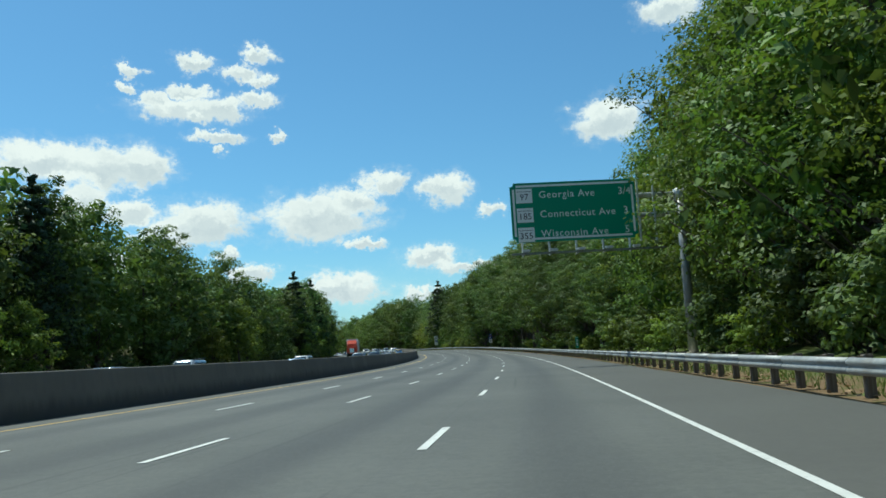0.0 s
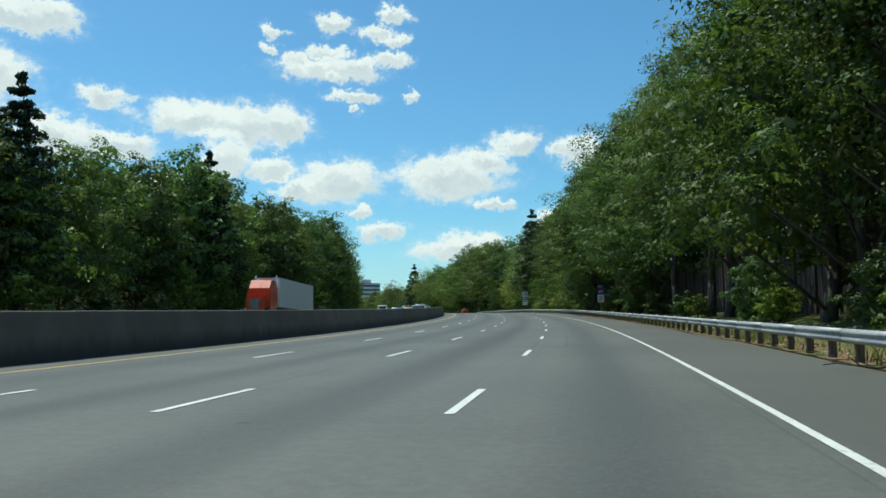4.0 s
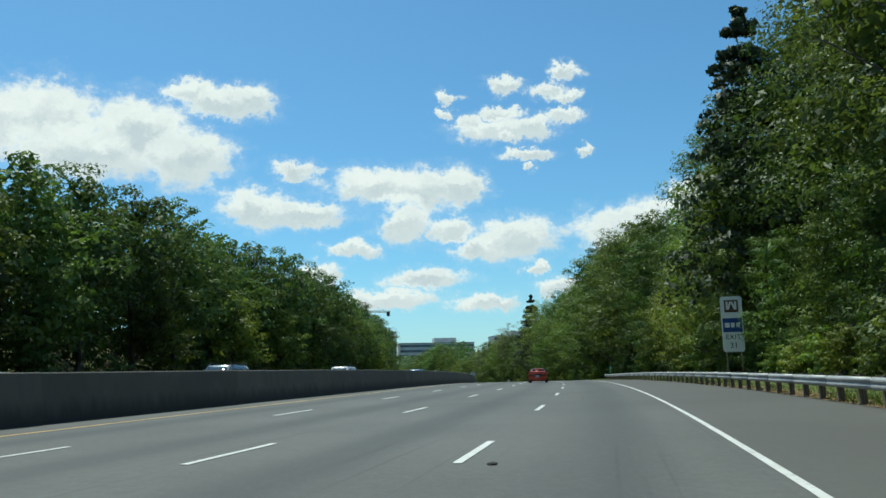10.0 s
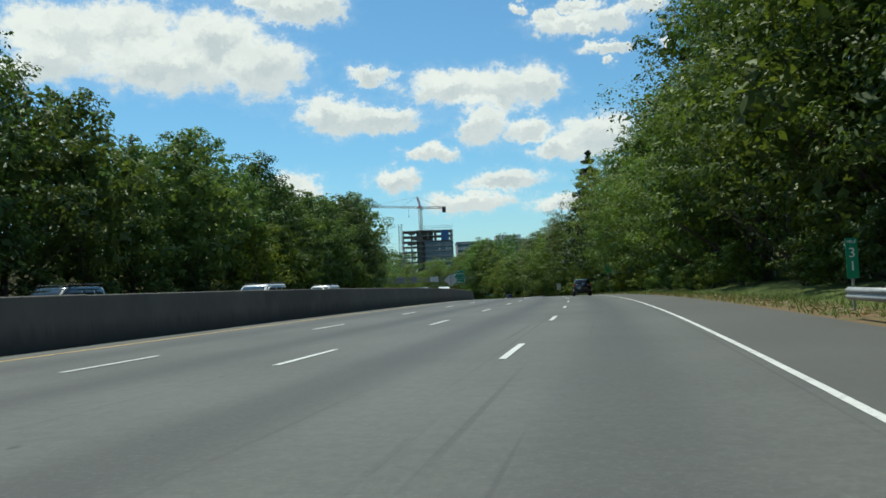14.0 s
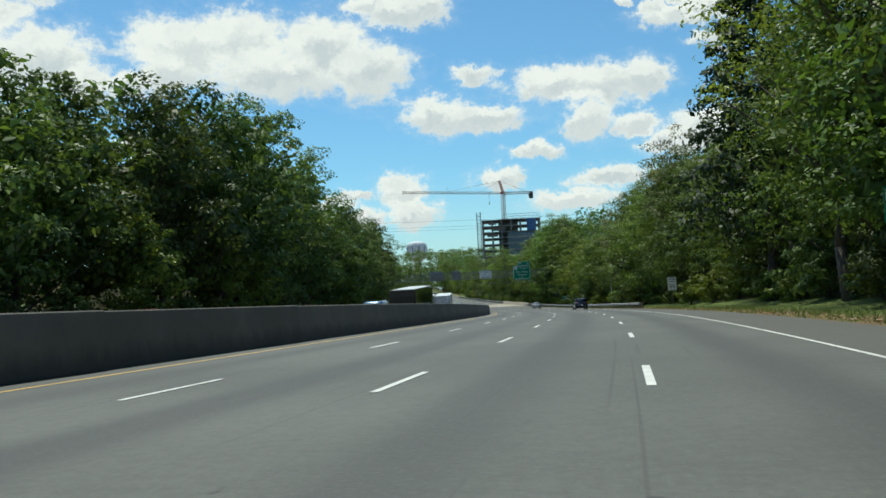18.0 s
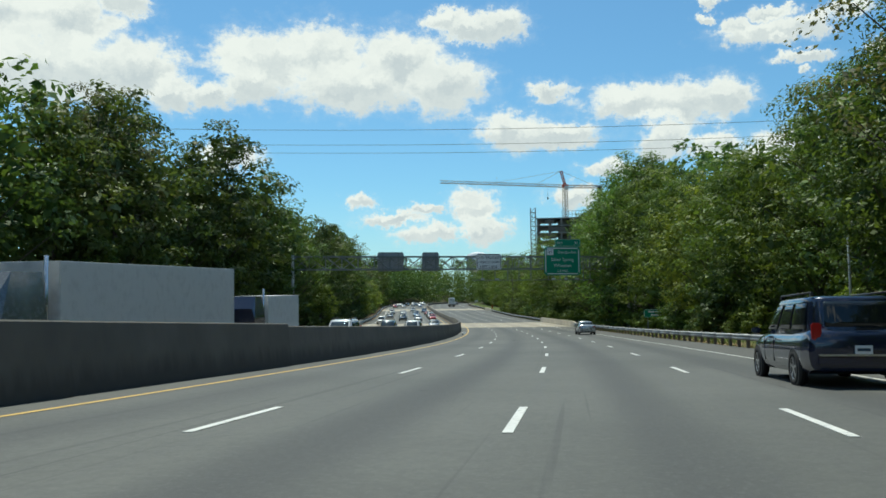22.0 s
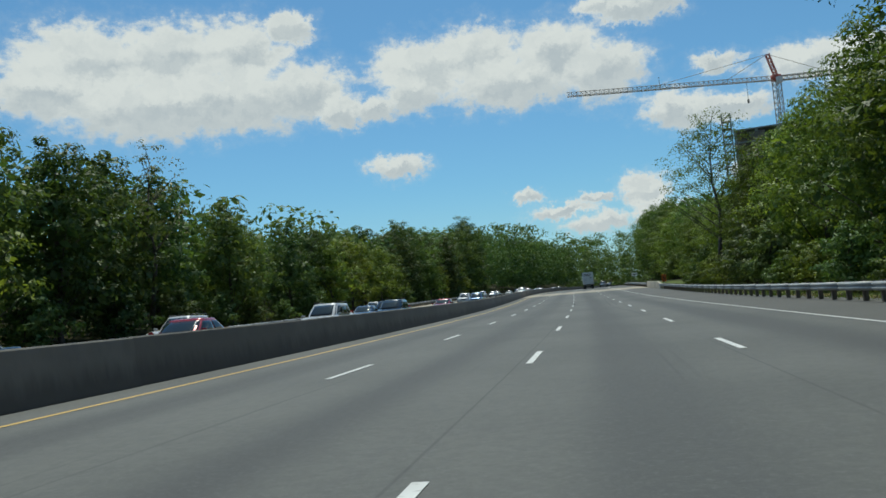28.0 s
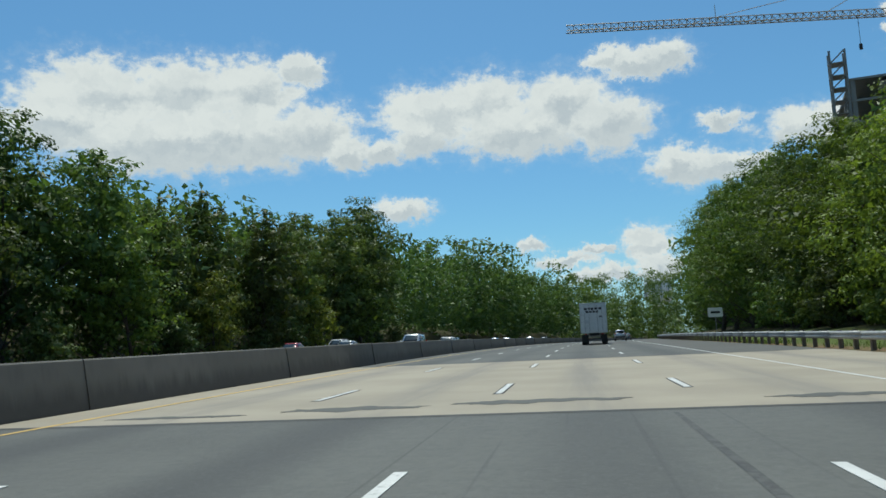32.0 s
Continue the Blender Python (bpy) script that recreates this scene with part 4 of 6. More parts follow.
def plant_left():
    s = 20.0
    while s < 1010:
        plant(pick("wood_a", "wood_b", "wood_c", "wood_a", "wood_b"), s, 41.5 + rng.uniform(-1.5, 2.0), left_top(s) * rng.uniform(0.86, 1.1))
        s += rng.uniform(7.4, 10.0)
    for off, gap in ((46.5, 7.0), (54.0, 9.0)):
        s = -60
        while s < 1250:
            back_tree(s, off + rng.uniform(-2, 2), 21.0 * left_top(s) * rng.uniform(0.82, 1.02), 5.4)
            s += rng.uniform(0.75, 1.25) * gap
    for s in np.arange(-20, 1000, 3.0):
        e = right_edge(s)
        if not 88 < s < 372:
            p = rd(s + rng.uniform(-1, 1), e - rng.uniform(0.5, 3.5), 0.6)
            for z in (0.6, 2.2, 4.0):
                UNDER.append((p.x, p.y, p.z + z, rng.uniform(1.3, 2.0)))
    for s in np.arange(-40, 1010, 3.5):
        p = rd(s + rng.uniform(-1, 1), rng.uniform(48, 52), 1.0)
        for z in (0.4, 2.6, 5.0, 7.4):
            UNDER.append((p.x, p.y, p.z + z, rng.uniform(2.2, 2.9)))
    s = 0.0
    while s < 1010:
        for k in range(3):
            p = rd(s + k * 2.8, rng.uniform(43, 46), 0.4)
            for z in (0.6, 2.2, 4.0, 5.8):
                UNDER.append((p.x, p.y, p.z + z, rng.uniform(1.5, 2.2)))
        plant(pick("bush_c", "edge_e", "bush_c"), s, 38.4 + rng.uniform(-0.5, 0.9), rng.uniform(0.55, 1.0) * (1.0 if s > 700 else 0.9))
        s += rng.uniform(6.5, 10.0)


plant_right()
plant_left()
for i, s in enumerate((112, 133, 151, 172, 190, 203, 217, 230, 243, 257)):
    kind = "tall" if i % 3 == 1 else "edge_b" if i % 3 == 2 else "edge_c"
    plant(kind, s, -8.8 + rng.uniform(-0.8, 0.3), right_top(s) * rng.uniform(0.9, 1.02) / HEIGHT[kind])
for s in (14, 19, 24, 29, 34, 39, 45, 52, 59, 66, 73, 80, 86):
    plant(pick("bush_a", "bush_c", "bush_c"), s, -8.6 + rng.uniform(-0.6, 0.5), rng.uniform(0.75, 1.15))
for i, s in enumerate((96, 101, 106, 119, 126, 140, 146, 165)):
    kind = "tall" if i % 2 else "edge_c"
    plant(kind, s, -9.6 + rng.uniform(-0.4, 0.3), right_top(s) * rng.uniform(0.9, 1.0) / HEIGHT[kind])
for s in (264, 271, 279, 287, 295, 303, 312, 320, 328, 336, 345, 354, 362):
    plant("edge_b" if s < 340 else "edge_d", s, -10.4 + rng.uniform(-0.3, 0.3), rng.uniform(0.42, 0.52) if s < 326 else rng.uniform(0.75, 0.95))
for s in (104, 111, 118, 127, 141, 160, 178, 195, 209, 225, 238, 250, 258, 266, 274, 281, 289, 298, 307, 316, 325, 333, 342, 351, 360):
    plant(pick("bush_a", "bush_c"), s, (-8.3 if s < 255 else -9.1) + rng.uniform(-0.5, 0.4), rng.uniform(0.6, 0.95))
for s, u, k in ((62, 40.5, 0.8), (163, 40.0, 0.85), (200, 40.5, 0.9), (329, -10.6, 1.28), (530, -9.3, 1.36), (306, 41, 0.85), (314, 43, 0.9)):
    plant("pine", s, u, k)
for s, u, k in ((572, -10.5, 1.1), (581, -12.5, 1.28), (589, -13.5, 1.2), (612, -9.0, 1.05), (632, 40.0, 1.0), (638, 42, 1.05), (781, 39.5, 1.1), (706, -8.8, 0.9)):
    plant("thin", s, u, k)
for s in np.arange(757, 866, 5.2):
    plant(pick("bush_a", "bush_c", "bush_b"), s, rail_u(s) - 3.4 + rng.uniform(-0.5, 0.4), rng.uniform(0.7, 1.1))
plant("snag", 812, 39.6, 0.92)
plant("airy", 846, -9.4, 1.0)
for s, u, k in ((777, -9.4, 1.08), (784, -10.2, 1.04), (511, -9.2, 1.3), (504, -10.0, 1.2)):
    plant("airy", s, u, k)
plant("snag", 524, -9.4, 1.0)

# far woods that close the view at both ends
def far_woods():
    b = np.array(UNDER)
    tagged(new("undergrowth", leaf_mesh("undergrowth", b[:, :3], b[:, 3], 44, 0.24, "leaf_b")), "tangled dark undergrowth at the foot of the woods", "undergrowth", kind="stuff")
    b = np.array(BACK)
    q = np.array(MASS)
    tagged(new("woodland", leaf_mesh("woodland", b[:, :3], b[:, 3], 12, 0.50, "leaf_b", masses=(q[:, :3], q[:, 3]), fill=12)), "dense green woodland behind the first row of trees", "woods", kind="stuff")
    cl, ra = [], []
    for k in range(520):
        s, side = rng.uniform(1090, 1680), rng.integers(2)
        u = rng.uniform(-60, -10) if side else rng.uniform(38, 90)
        p = rd(s, u)
        for z in (4, 10, 16, 22, 28):
            cl.append((p.x + rng.uniform(-2, 2), p.y + rng.uniform(-2, 2), p.z + z + rng.uniform(-1, 3)))
            ra.append(rng.uniform(2.6, 4.4))
    for k in range(150):
        p = rd(rng.uniform(1400, 1500), rng.uniform(-70, 90))
        for z in (4, 10, 16, 22, 29, 36, 42):
            cl.append((p.x, p.y, p.z + z + rng.uniform(-1, 4)))
            ra.append(rng.uniform(3.0, 5.0))
    for k in range(260):
        s, u = rng.uniform(-105, -70), rng.uniform(-40, 80)
        p = rd(s, u)
        for z in (3, 8, 13, 17):
            cl.append((p.x, p.y, p.z + z))
            ra.append(rng.uniform(2.6, 4.2))
    # wooded hills on both flanks
    for k in range(900):
        s, side = rng.uniform(-60, 1500), rng.integers(2)
        u = rng.uniform(-110, -36) if side else rng.uniform(62, 130)
        p = rd(s, u, 5.0)
        top = 6 + 10 * min(1, (abs(u) - 20) / 60)
        for z in (0.45, 1.0):
            cl.append((p.x, p.y, p.z + 3 + top * z))
            ra.append(rng.uniform(3.2, 5.2))
    ob = new("far_woods", leaf_mesh("far_woods", cl, ra, 30, 0.85, "leaf_b"))
    tagged(ob, "distant green woods on the slopes around the highway", "woods", kind="stuff")


far_woods()


# ---- verge grass ----
def verge_grass():
    n = 110000
    s = rng.uniform(-20, 960, n)
    u = np.array([rail_u(q) for q in s]) - 0.55 - np.abs(rng.normal(0, 1.5, n))
    keep = np.array([0.5 + 0.5 * noise.noise((q * 0.16, w * 0.3, 0.0)) for q, w in zip(s, u)]) > rng.uniform(0.25, 0.75, n)
    open_ = ((s > 386) & (s < 564))
    keep |= open_
    u = np.where(open_, rng.uniform(-10, -3.6, n), u)
    s, u = s[keep], u[keep]
    p = np.array([tuple(rd(a, b, -0.08)) for a, b in zip(s, u)])
    m = len(p)
    h = rng.uniform(0.10, 0.42, m)
    a = rng.uniform(0, 6.283, m)
    w = rng.uniform(0.010, 0.028, m)
    side = np.stack([np.cos(a), np.sin(a), np.zeros(m)], 1) * w[:, None]
    lean = np.stack([rng.normal(0, 0.14, m), rng.normal(0, 0.14, m), h], 1)
    v = np.stack([p - side, p + side, p + lean], 1).reshape(-1, 3)
    me = bpy.data.meshes.new("verge_grass")
    me.from_pydata(v.tolist(), [], np.arange(m * 3).reshape(-1, 3).tolist())
    me.materials.append(M["grass"])
    tagged(new("verge_grass", me), "tufts of green and straw-coloured grass along the verge", "grass", kind="stuff")


verge_grass()

# ---- vehicles ----
def section(w, zb, zt, y):
    """One cross-section of a car's lower body, rounded at sill and shoulder."""
    h = zt - zb
    half = [(0.78 * w, zb), (0.91 * w, zb + 0.04 * h), (0.97 * w, zb + 0.15 * h), (0.995 * w, zb + 0.34 * h), (w, zb + 0.52 * h), (0.99 * w, zb + 0.70 * h), (0.965 * w, zb + 0.84 * h), (0.91 * w, zb + 0.94 * h), (0.80 * w, zt), (0.45 * w, zt + 0.02)]
    return [Vector((x, y, z)) for x, z in half] + [Vector((-x, y, z)) for x, z in half[::-1]]


def wheel_parts(parent, x, y, r, width):
    wheel = part("wheel", rod((x - width * 0.34, y, r), (x + width * 0.34, y, r), r * 0.66, r * 0.66, 16), "trim_black", parent)
    side = 1 if x > 0 else -1
    tyre = bmesh.new()
    prof = [(-0.5, 0.66), (-0.5, 0.93), (-0.38, 1.0), (0.38, 1.0), (0.5, 0.93), (0.5, 0.66)]
    n = 16
    rings = [[Vector((x + a * width, y + b * r * math.cos(2 * math.pi * k / n), r + b * r * math.sin(2 * math.pi * k / n))) for a, b in prof] for k in range(n + 1)]
    part("tyre", loft(rings, tyre, True, False), "tyre", wheel)
    rim = rod((x + side * width * 0.38, y, r), (x + side * width * 0.44, y, r), r * 0.17, r * 0.15, 12)
    for k in range(5):
        a = 2 * math.pi * k / 5
        bm_box(rim, (0, 0, r * 0.36), (0.025, r * 0.14, r * 0.60), Matrix.Translation((x + side * width * 0.40, y, r)) @ Matrix.Rotation(a, 4, "X"))
    loft([[Vector((x + side * width * q, y + b * r * math.cos(2 * math.pi * k / n), r + b * r * math.sin(2 * math.pi * k / n))) for q, b in ((0.40, 0.62), (0.47, 0.62), (0.47, 0.69), (0.40, 0.69))] for k in range(n + 1)], rim, True, False)
    part("rim", rim, "rim", wheel)
    return wheel


class Cabin:
    """The rounded glasshouse of a car: a skin over plan rings that narrow towards the roof."""

    def __init__(self, foot, roof, wb, wt, zb, H):
        self.foot, self.roof, self.wb, self.wt, self.zb, self.H = foot, roof, wb, wt, zb, H

    def point(self, a, t):
        """a: the way round in radians (0 right, pi/2 front); t: 0 at the belt, 1 at the roof's edge, 2 at its crown."""
        q, over = min(t, 1.0), max(t - 1.0, 0.0)
        w = self.wb + (self.wt - self.wb) * q ** 1.5
        y0 = self.foot[0] + (self.roof[0] - self.foot[0]) * q ** 1.15
        y1 = self.foot[1] + (self.roof[1] - self.foot[1]) * q ** 1.12
        z = self.zb + (self.H - 0.085 - self.zb) * q
        k = math.cos(over * math.pi / 2)
        z += 0.085 * math.sin(over * math.pi / 2) ** 0.8
        shrink = 0.02 + 0.98 * k ** 0.55 if over else 1.0
        c, n = math.cos(a), math.sin(a)
        x = w * shrink * math.copysign(abs(c) ** 0.36, c)
        y = (y0 + y1) / 2 + (y1 - y0) / 2 * shrink * math.copysign(abs(n) ** 0.36, n) * (1 - 0.035 * (abs(x) / w) ** 2)
        return Vector((x, y, z))

    def skin(self):
        ts = [0, 0.25, 0.5, 0.75, 0.92, 1.0, 1.2, 1.4, 1.6, 1.8, 2.0]
        angles = [math.radians(v) for v in range(0, 360, 9)]
        return loft([[self.point(a, t) for a in angles] for t in ts], smooth=True)

    def pane(self, side, f0, f1, t0, t1):
        """A pane let into one side ("rear", "front", "right", "left") between the fractions f of its run."""
        def angle(f):
            g = math.asin(math.copysign(min(abs(f), 1) ** (1 / 0.36), f))
            return {"right": g, "left": math.pi - g, "front": math.pi / 2 - g, "rear": -math.pi / 2 + g}[side]
        m, n = 9, 6
        grid = [[self.point(angle(f0 + (f1 - f0) * i / (m - 1)), t0 + (t1 - t0) * j / (n - 1)) for i in range(m)] for j in range(n)]
        mid = Vector((0, (self.foot[0] + self.foot[1]) / 2, self.zb))
        nrm = (grid[0][-1] - grid[0][0]).cross(grid[-1][m // 2] - grid[0][m // 2]).normalized()
        if nrm.dot(grid[2][m // 2] - mid) < 0:
            nrm.negate()
        bm = bmesh.new()
        outer, inner = ([[bm.verts.new(p + nrm * o) for p in row] for row in grid] for o in (0.009, -0.006))
        for j in range(n - 1):
            for i in range(m - 1):
                bm.faces.new((outer[j][i], outer[j][i + 1], outer[j + 1][i + 1], outer[j + 1][i])).smooth = True
                bm.faces.new((inner[j][i], inner[j + 1][i], inner[j + 1][i + 1], inner[j][i + 1]))
        rim = [(0, i) for i in range(m)] + [(j, m - 1) for j in range(1, n)] + [(n - 1, i) for i in range(m - 2, -1, -1)] + [(j, 0) for j in range(n - 2, 0, -1)]
        for (j, i), (q, p) in zip(rim, rim[1:] + rim[:1]):
            bm.faces.new((outer[j][i], inner[j][i], inner[q][p], outer[q][p]))
        return bm


CARS = {  # length, half width, height, stations (y/L, width, sill, top), cabin foot and roof (y/L), roof half width
    "sedan": dict(L=4.55, w=0.89, H=1.44, r=0.32, st=[(-0.5, 0.80, 0.42, 0.84), (-0.485, 0.93, 0.32, 0.95), (-0.40, 0.99, 0.22, 1.01), (-0.25, 1, 0.2, 0.98), (0.10, 1, 0.2, 0.96), (0.20, 1, 0.2, 0.95), (0.38, 0.97, 0.22, 0.86), (0.475, 0.90, 0.28, 0.74), (0.5, 0.78, 0.36, 0.62)], foot=(-0.36, 0.235), roof=(-0.20, 0.07), rw=0.66, belt=0.93, tail=(0.74, 0.17, 0.30)),
    "coupe": dict(L=4.35, w=0.86, H=1.34, r=0.31, st=[(-0.5, 0.86, 0.28, 0.80), (-0.488, 0.97, 0.20, 0.92), (-0.40, 1.0, 0.18, 0.97), (-0.25, 1, 0.17, 0.95), (0.10, 1, 0.17, 0.92), (0.20, 1, 0.17, 0.90), (0.38, 0.97, 0.18, 0.80), (0.475, 0.90, 0.22, 0.68), (0.5, 0.78, 0.30, 0.55)], foot=(-0.35, 0.22), roof=(-0.21, 0.03), rw=0.62, belt=0.90, tail=(0.70, 0.13, 0.30)),
    "suv": dict(L=4.5, w=0.91, H=1.70, r=0.36, st=[(-0.5, 0.86, 0.50, 0.98), (-0.488, 0.96, 0.40, 1.08), (-0.40, 1, 0.30, 1.11), (-0.25, 1, 0.28, 1.08), (0.10, 1, 0.28, 1.06), (0.22, 1, 0.28, 1.04), (0.38, 0.97, 0.30, 0.98), (0.475, 0.90, 0.36, 0.86), (0.5, 0.80, 0.44, 0.72)], foot=(-0.485, 0.245), roof=(-0.43, 0.06), rw=0.70, belt=1.04, tail=(0.94, 0.30, 0.17)),
    "van": dict(L=4.95, w=0.98, H=1.76, r=0.34, st=[(-0.5, 0.86, 0.42, 0.96), (-0.488, 0.96, 0.32, 1.04), (-0.40, 1, 0.24, 1.08), (-0.25, 1, 0.22, 1.06), (0.10, 1, 0.22, 1.04), (0.26, 1, 0.22, 1.00), (0.40, 0.96, 0.24, 0.88), (0.475, 0.88, 0.30, 0.76), (0.5, 0.76, 0.38, 0.64)], foot=(-0.488, 0.32), roof=(-0.45, 0.10), rw=0.76, belt=1.02, tail=(0.88, 0.34, 0.18)),
    "pickup": dict(L=5.6, w=0.98, H=1.82, r=0.38, st=[(-0.5, 0.92, 0.52, 1.05), (-0.492, 0.98, 0.44, 1.13), (-0.40, 1, 0.36, 1.14), (-0.25, 1, 0.34, 1.14), (0.10, 1, 0.34, 1.12), (0.22, 1, 0.34, 1.10), (0.38, 0.98, 0.36, 1.06), (0.48, 0.94, 0.40, 0.98), (0.5, 0.86, 0.46, 0.86)], foot=(-0.14, 0.235), roof=(-0.12, 0.10), rw=0.74, belt=1.10, tail=(0.84, 0.10, 0.36)),
}
PROTO = {}


def car(kind, colour, label, m, extra=None):
    key = (kind, colour, extra)
    if key in PROTO:
        ob = copy_thing(PROTO[key], m)
        return tagged(ob, label)
    d = CARS[kind]
    L, w, H, r, body_mat = d["L"], d["w"], d["H"], d["r"], "paint_" + colour
    ob = thing("car" if kind != "pickup" else "pickup_truck", m, label, {"suv": "suv", "van": "minivan", "pickup": "pickup truck"}.get(kind, "car"))
    ys = np.array([q[0] for q in d["st"]])
    run = np.unique(np.concatenate([ys, np.linspace(-0.46, 0.46, 15)]))
    bm = loft([section(w * float(np.interp(y, ys, [q[1] for q in d["st"]])), float(np.interp(y, ys, [q[2] for q in d["st"]])), float(glide(np.array([y]), [(q[0], q[3]) for q in d["st"]])[0]), y * L) for y in run], smooth=True)
    body = part("body", bm, body_mat, ob)
    body.data.set_sharp_from_angle(angle=radians(40))
    # cabin
    y0, y1 = (q * L for q in d["foot"])
    t0, t1 = (q * L for q in d["roof"])
    wb, wt, zb = w * 0.92, d["rw"] * w / 0.9, d["belt"] - 0.06
    house = Cabin((y0, y1), (t0, t1), wb, wt, zb, H)
    cab = part("cabin", house.skin(), body_mat, ob)
    cab.data.set_sharp_from_angle(angle=radians(50))
    part("rear_window", house.pane("rear", -0.86, 0.86, 0.26 if kind != "pickup" else 0.35, 0.93), "glass", cab)
    part("windshield", house.pane("front", -0.88, 0.88, 0.14, 0.96), "glass", cab)
    cuts = ((-0.80, -0.36), (-0.30, 0.20), (0.26, 0.82)) if kind in ("suv", "van") else ((-0.66, -0.04), (0.03, 0.80)) if kind != "coupe" else ((-0.74, -0.24), (-0.19, 0.80))
    for q0, q1 in cuts:
        for side in ("right", "left"):
            part("side_window", house.pane(side, q0, q1, 0.20, 0.90), "glass", cab)
    # wheels, each in a black drum standing for the shade inside an uncut arch
    for x in (-1, 1):
        for y in (-0.30 * L, 0.315 * L):
            part("wheel_arch", rod((x * (w - 0.10), y, r), (x * (w + 0.006), y, r), r * 1.16, r * 1.14, 22), "trim_black", ob)
            wheel_parts(ob, x * (w - 0.085), y, r, 0.21)
    # lights, bumper, plate, mirrors, handles
    tz, th, tw = d["tail"]
    for x in (-1, 1):
        part("tail_light", box((x * (w * 0.90 - tw / 2), -0.487 * L, tz + th / 2), (tw, 0.10, th), 0.025), "tail_red", ob)
        part("headlight", box((x * w * 0.66, 0.478 * L, d["st"][-2][3] - 0.14), (0.36, 0.16, 0.15), 0.03), "lamp_white", ob)
        part("mirror", box((x * (w + 0.07), y1 - 0.30, d["belt"] + 0.06), (0.20, 0.10, 0.13), 0.03), body_mat, ob)
        for y in (-0.02 * L, 0.14 * L) if extra else ():
            part("door_handle", box((x * (w + 0.004), y - 0.22, d["belt"] - 0.14), (0.03, 0.18, 0.03), 0.008), body_mat, ob)
            part("door_seam", box((x * (w * 0.992), y + 0.16, d["belt"] - 0.34), (0.02, 0.008, 0.52)), "trim_black", ob)
    part("rear_bumper", box((0, -0.497 * L, d["st"][0][2] + 0.10), (w * 1.70, 0.14, 0.20), 0.04), body_mat if kind in ("sedan", "coupe", "van") else "trim_black", ob)
    part("front_bumper", box((0, 0.492 * L, d["st"][-1][2] + 0.06), (w * 1.5, 0.12, 0.18), 0.04), body_mat, ob)
    part("grille", box((0, 0.497 * L, d["st"][-1][3] - 0.05), (w * 0.9, 0.06, 0.12), 0.015), "trim_black", ob)
    pz = d["st"][0][2] + 0.30 if kind != "coupe" else 0.60
    px = -0.36 if extra == "spare" else 0.0
    plate = part("number_plate", box((px, -0.508 * L, pz), (0.31, 0.015, 0.16), 0.004), "sign_white", ob, "white plate with a dark bar")
    part("plate_bar", box((px, -0.508 * L - 0.009, pz), (0.23, 0.006, 0.055)), "paint_blue", plate)
    if extra:
        part("exhaust", rod((w * 0.45, -0.505 * L, 0.26), (w * 0.45, -0.40 * L, 0.28), 0.04, 0.04, 10), "trim_black", ob)
    if kind in ("suv", "van"):
        for x in (-1, 1):
            rail = rod((x * wt * 0.86, t0 + 0.25, H + 0.05), (x * wt * 0.86, t1 - 0.25, H + 0.05), 0.022, 0.022, 8)
            for y in (t0 + 0.27, t1 - 0.27):
                bm_box(rail, (x * wt * 0.86, y, H + 0.01), (0.05, 0.10, 0.08))
            part("roof_rail", rail, "trim_black", ob)
        part("rear_wiper", box((0.12, y0 - 0.01, d["belt"] + 0.08), (0.42, 0.02, 0.025), 0.006), "trim_black", ob)
    if extra == "spare":
        cover = bmesh.new()
        n, c = 28, Vector((0.13, -0.5 * L, 0.93))
        loft([[c + Vector((q * math.cos(2 * math.pi * k / n), -yy, q * math.sin(2 * math.pi * k / n))) for k in range(n)] for q, yy in ((0.36, -0.04), (0.37, 0.10), (0.345, 0.17), (0.28, 0.205), (0.10, 0.215))], cover, True)
        part("spare_wheel_cover", cover, body_mat, ob, "round black hard cover over the spare wheel")
        part("chrome_strip", box((-0.42, -0.505 * L, 0.86), (0.42, 0.02, 0.03), 0.006), "chrome", ob)
        part("badge", box((-0.42, -0.506 * L, 0.94), (0.12, 0.012, 0.08), 0.01), "chrome", ob)
        for x in (-0.62, 0.62):
            part("reflector", box((x, -0.512 * L, 0.52), (0.20, 0.02, 0.045), 0.006), "tail_red", ob)
    if extra == "spoiler":
        sp = loft([[Vector((x, -0.5 * L + a, z)) for a, z in ((0.06, 0.90), (-0.03, 1.02), (0.03, 1.035), (0.22, 1.0), (0.46, 0.975), (0.46, 0.93))] for x in (-0.80, -0.5, 0.0, 0.5, 0.80)])
        part("spoiler", sp, body_mat, ob, "wide upturned boot spoiler")
        part("roof_spoiler", box((0, t0 - 0.02, H - 0.05), (wt * 1.86, 0.24, 0.035), 0.012), "paint_white", ob, "white peeling roof-edge spoiler")
        part("tail_panel", box((0, -0.503 * L, 0.70), (0.74, 0.03, 0.22), 0.02), "trim_black", ob)
        for x in (-0.72, -0.50, 0.50, 0.72):
            part("round_tail_light", rod((x, -0.512 * L, 0.70), (x, -0.48 * L, 0.70), 0.075, 0.085, 16), "trim_black", ob)
        for x in (-0.55, 0.55):
            part("bumper_vent", box((x, -0.507 * L, 0.30), (0.34, 0.03, 0.12), 0.02), "trim_black", ob)
        for x in (-1, 1):
            part("side_skirt", box((x * (w - 0.01), 0.0, 0.20), (0.08, L * 0.42, 0.10), 0.02), body_mat, ob)
        mid = house.point(-math.pi / 2, 0.68) + Vector((-0.1, 0, 0))
        out = Vector((0, -(H - zb), t0 - y0)).normalized()
        mid += out * 0.012
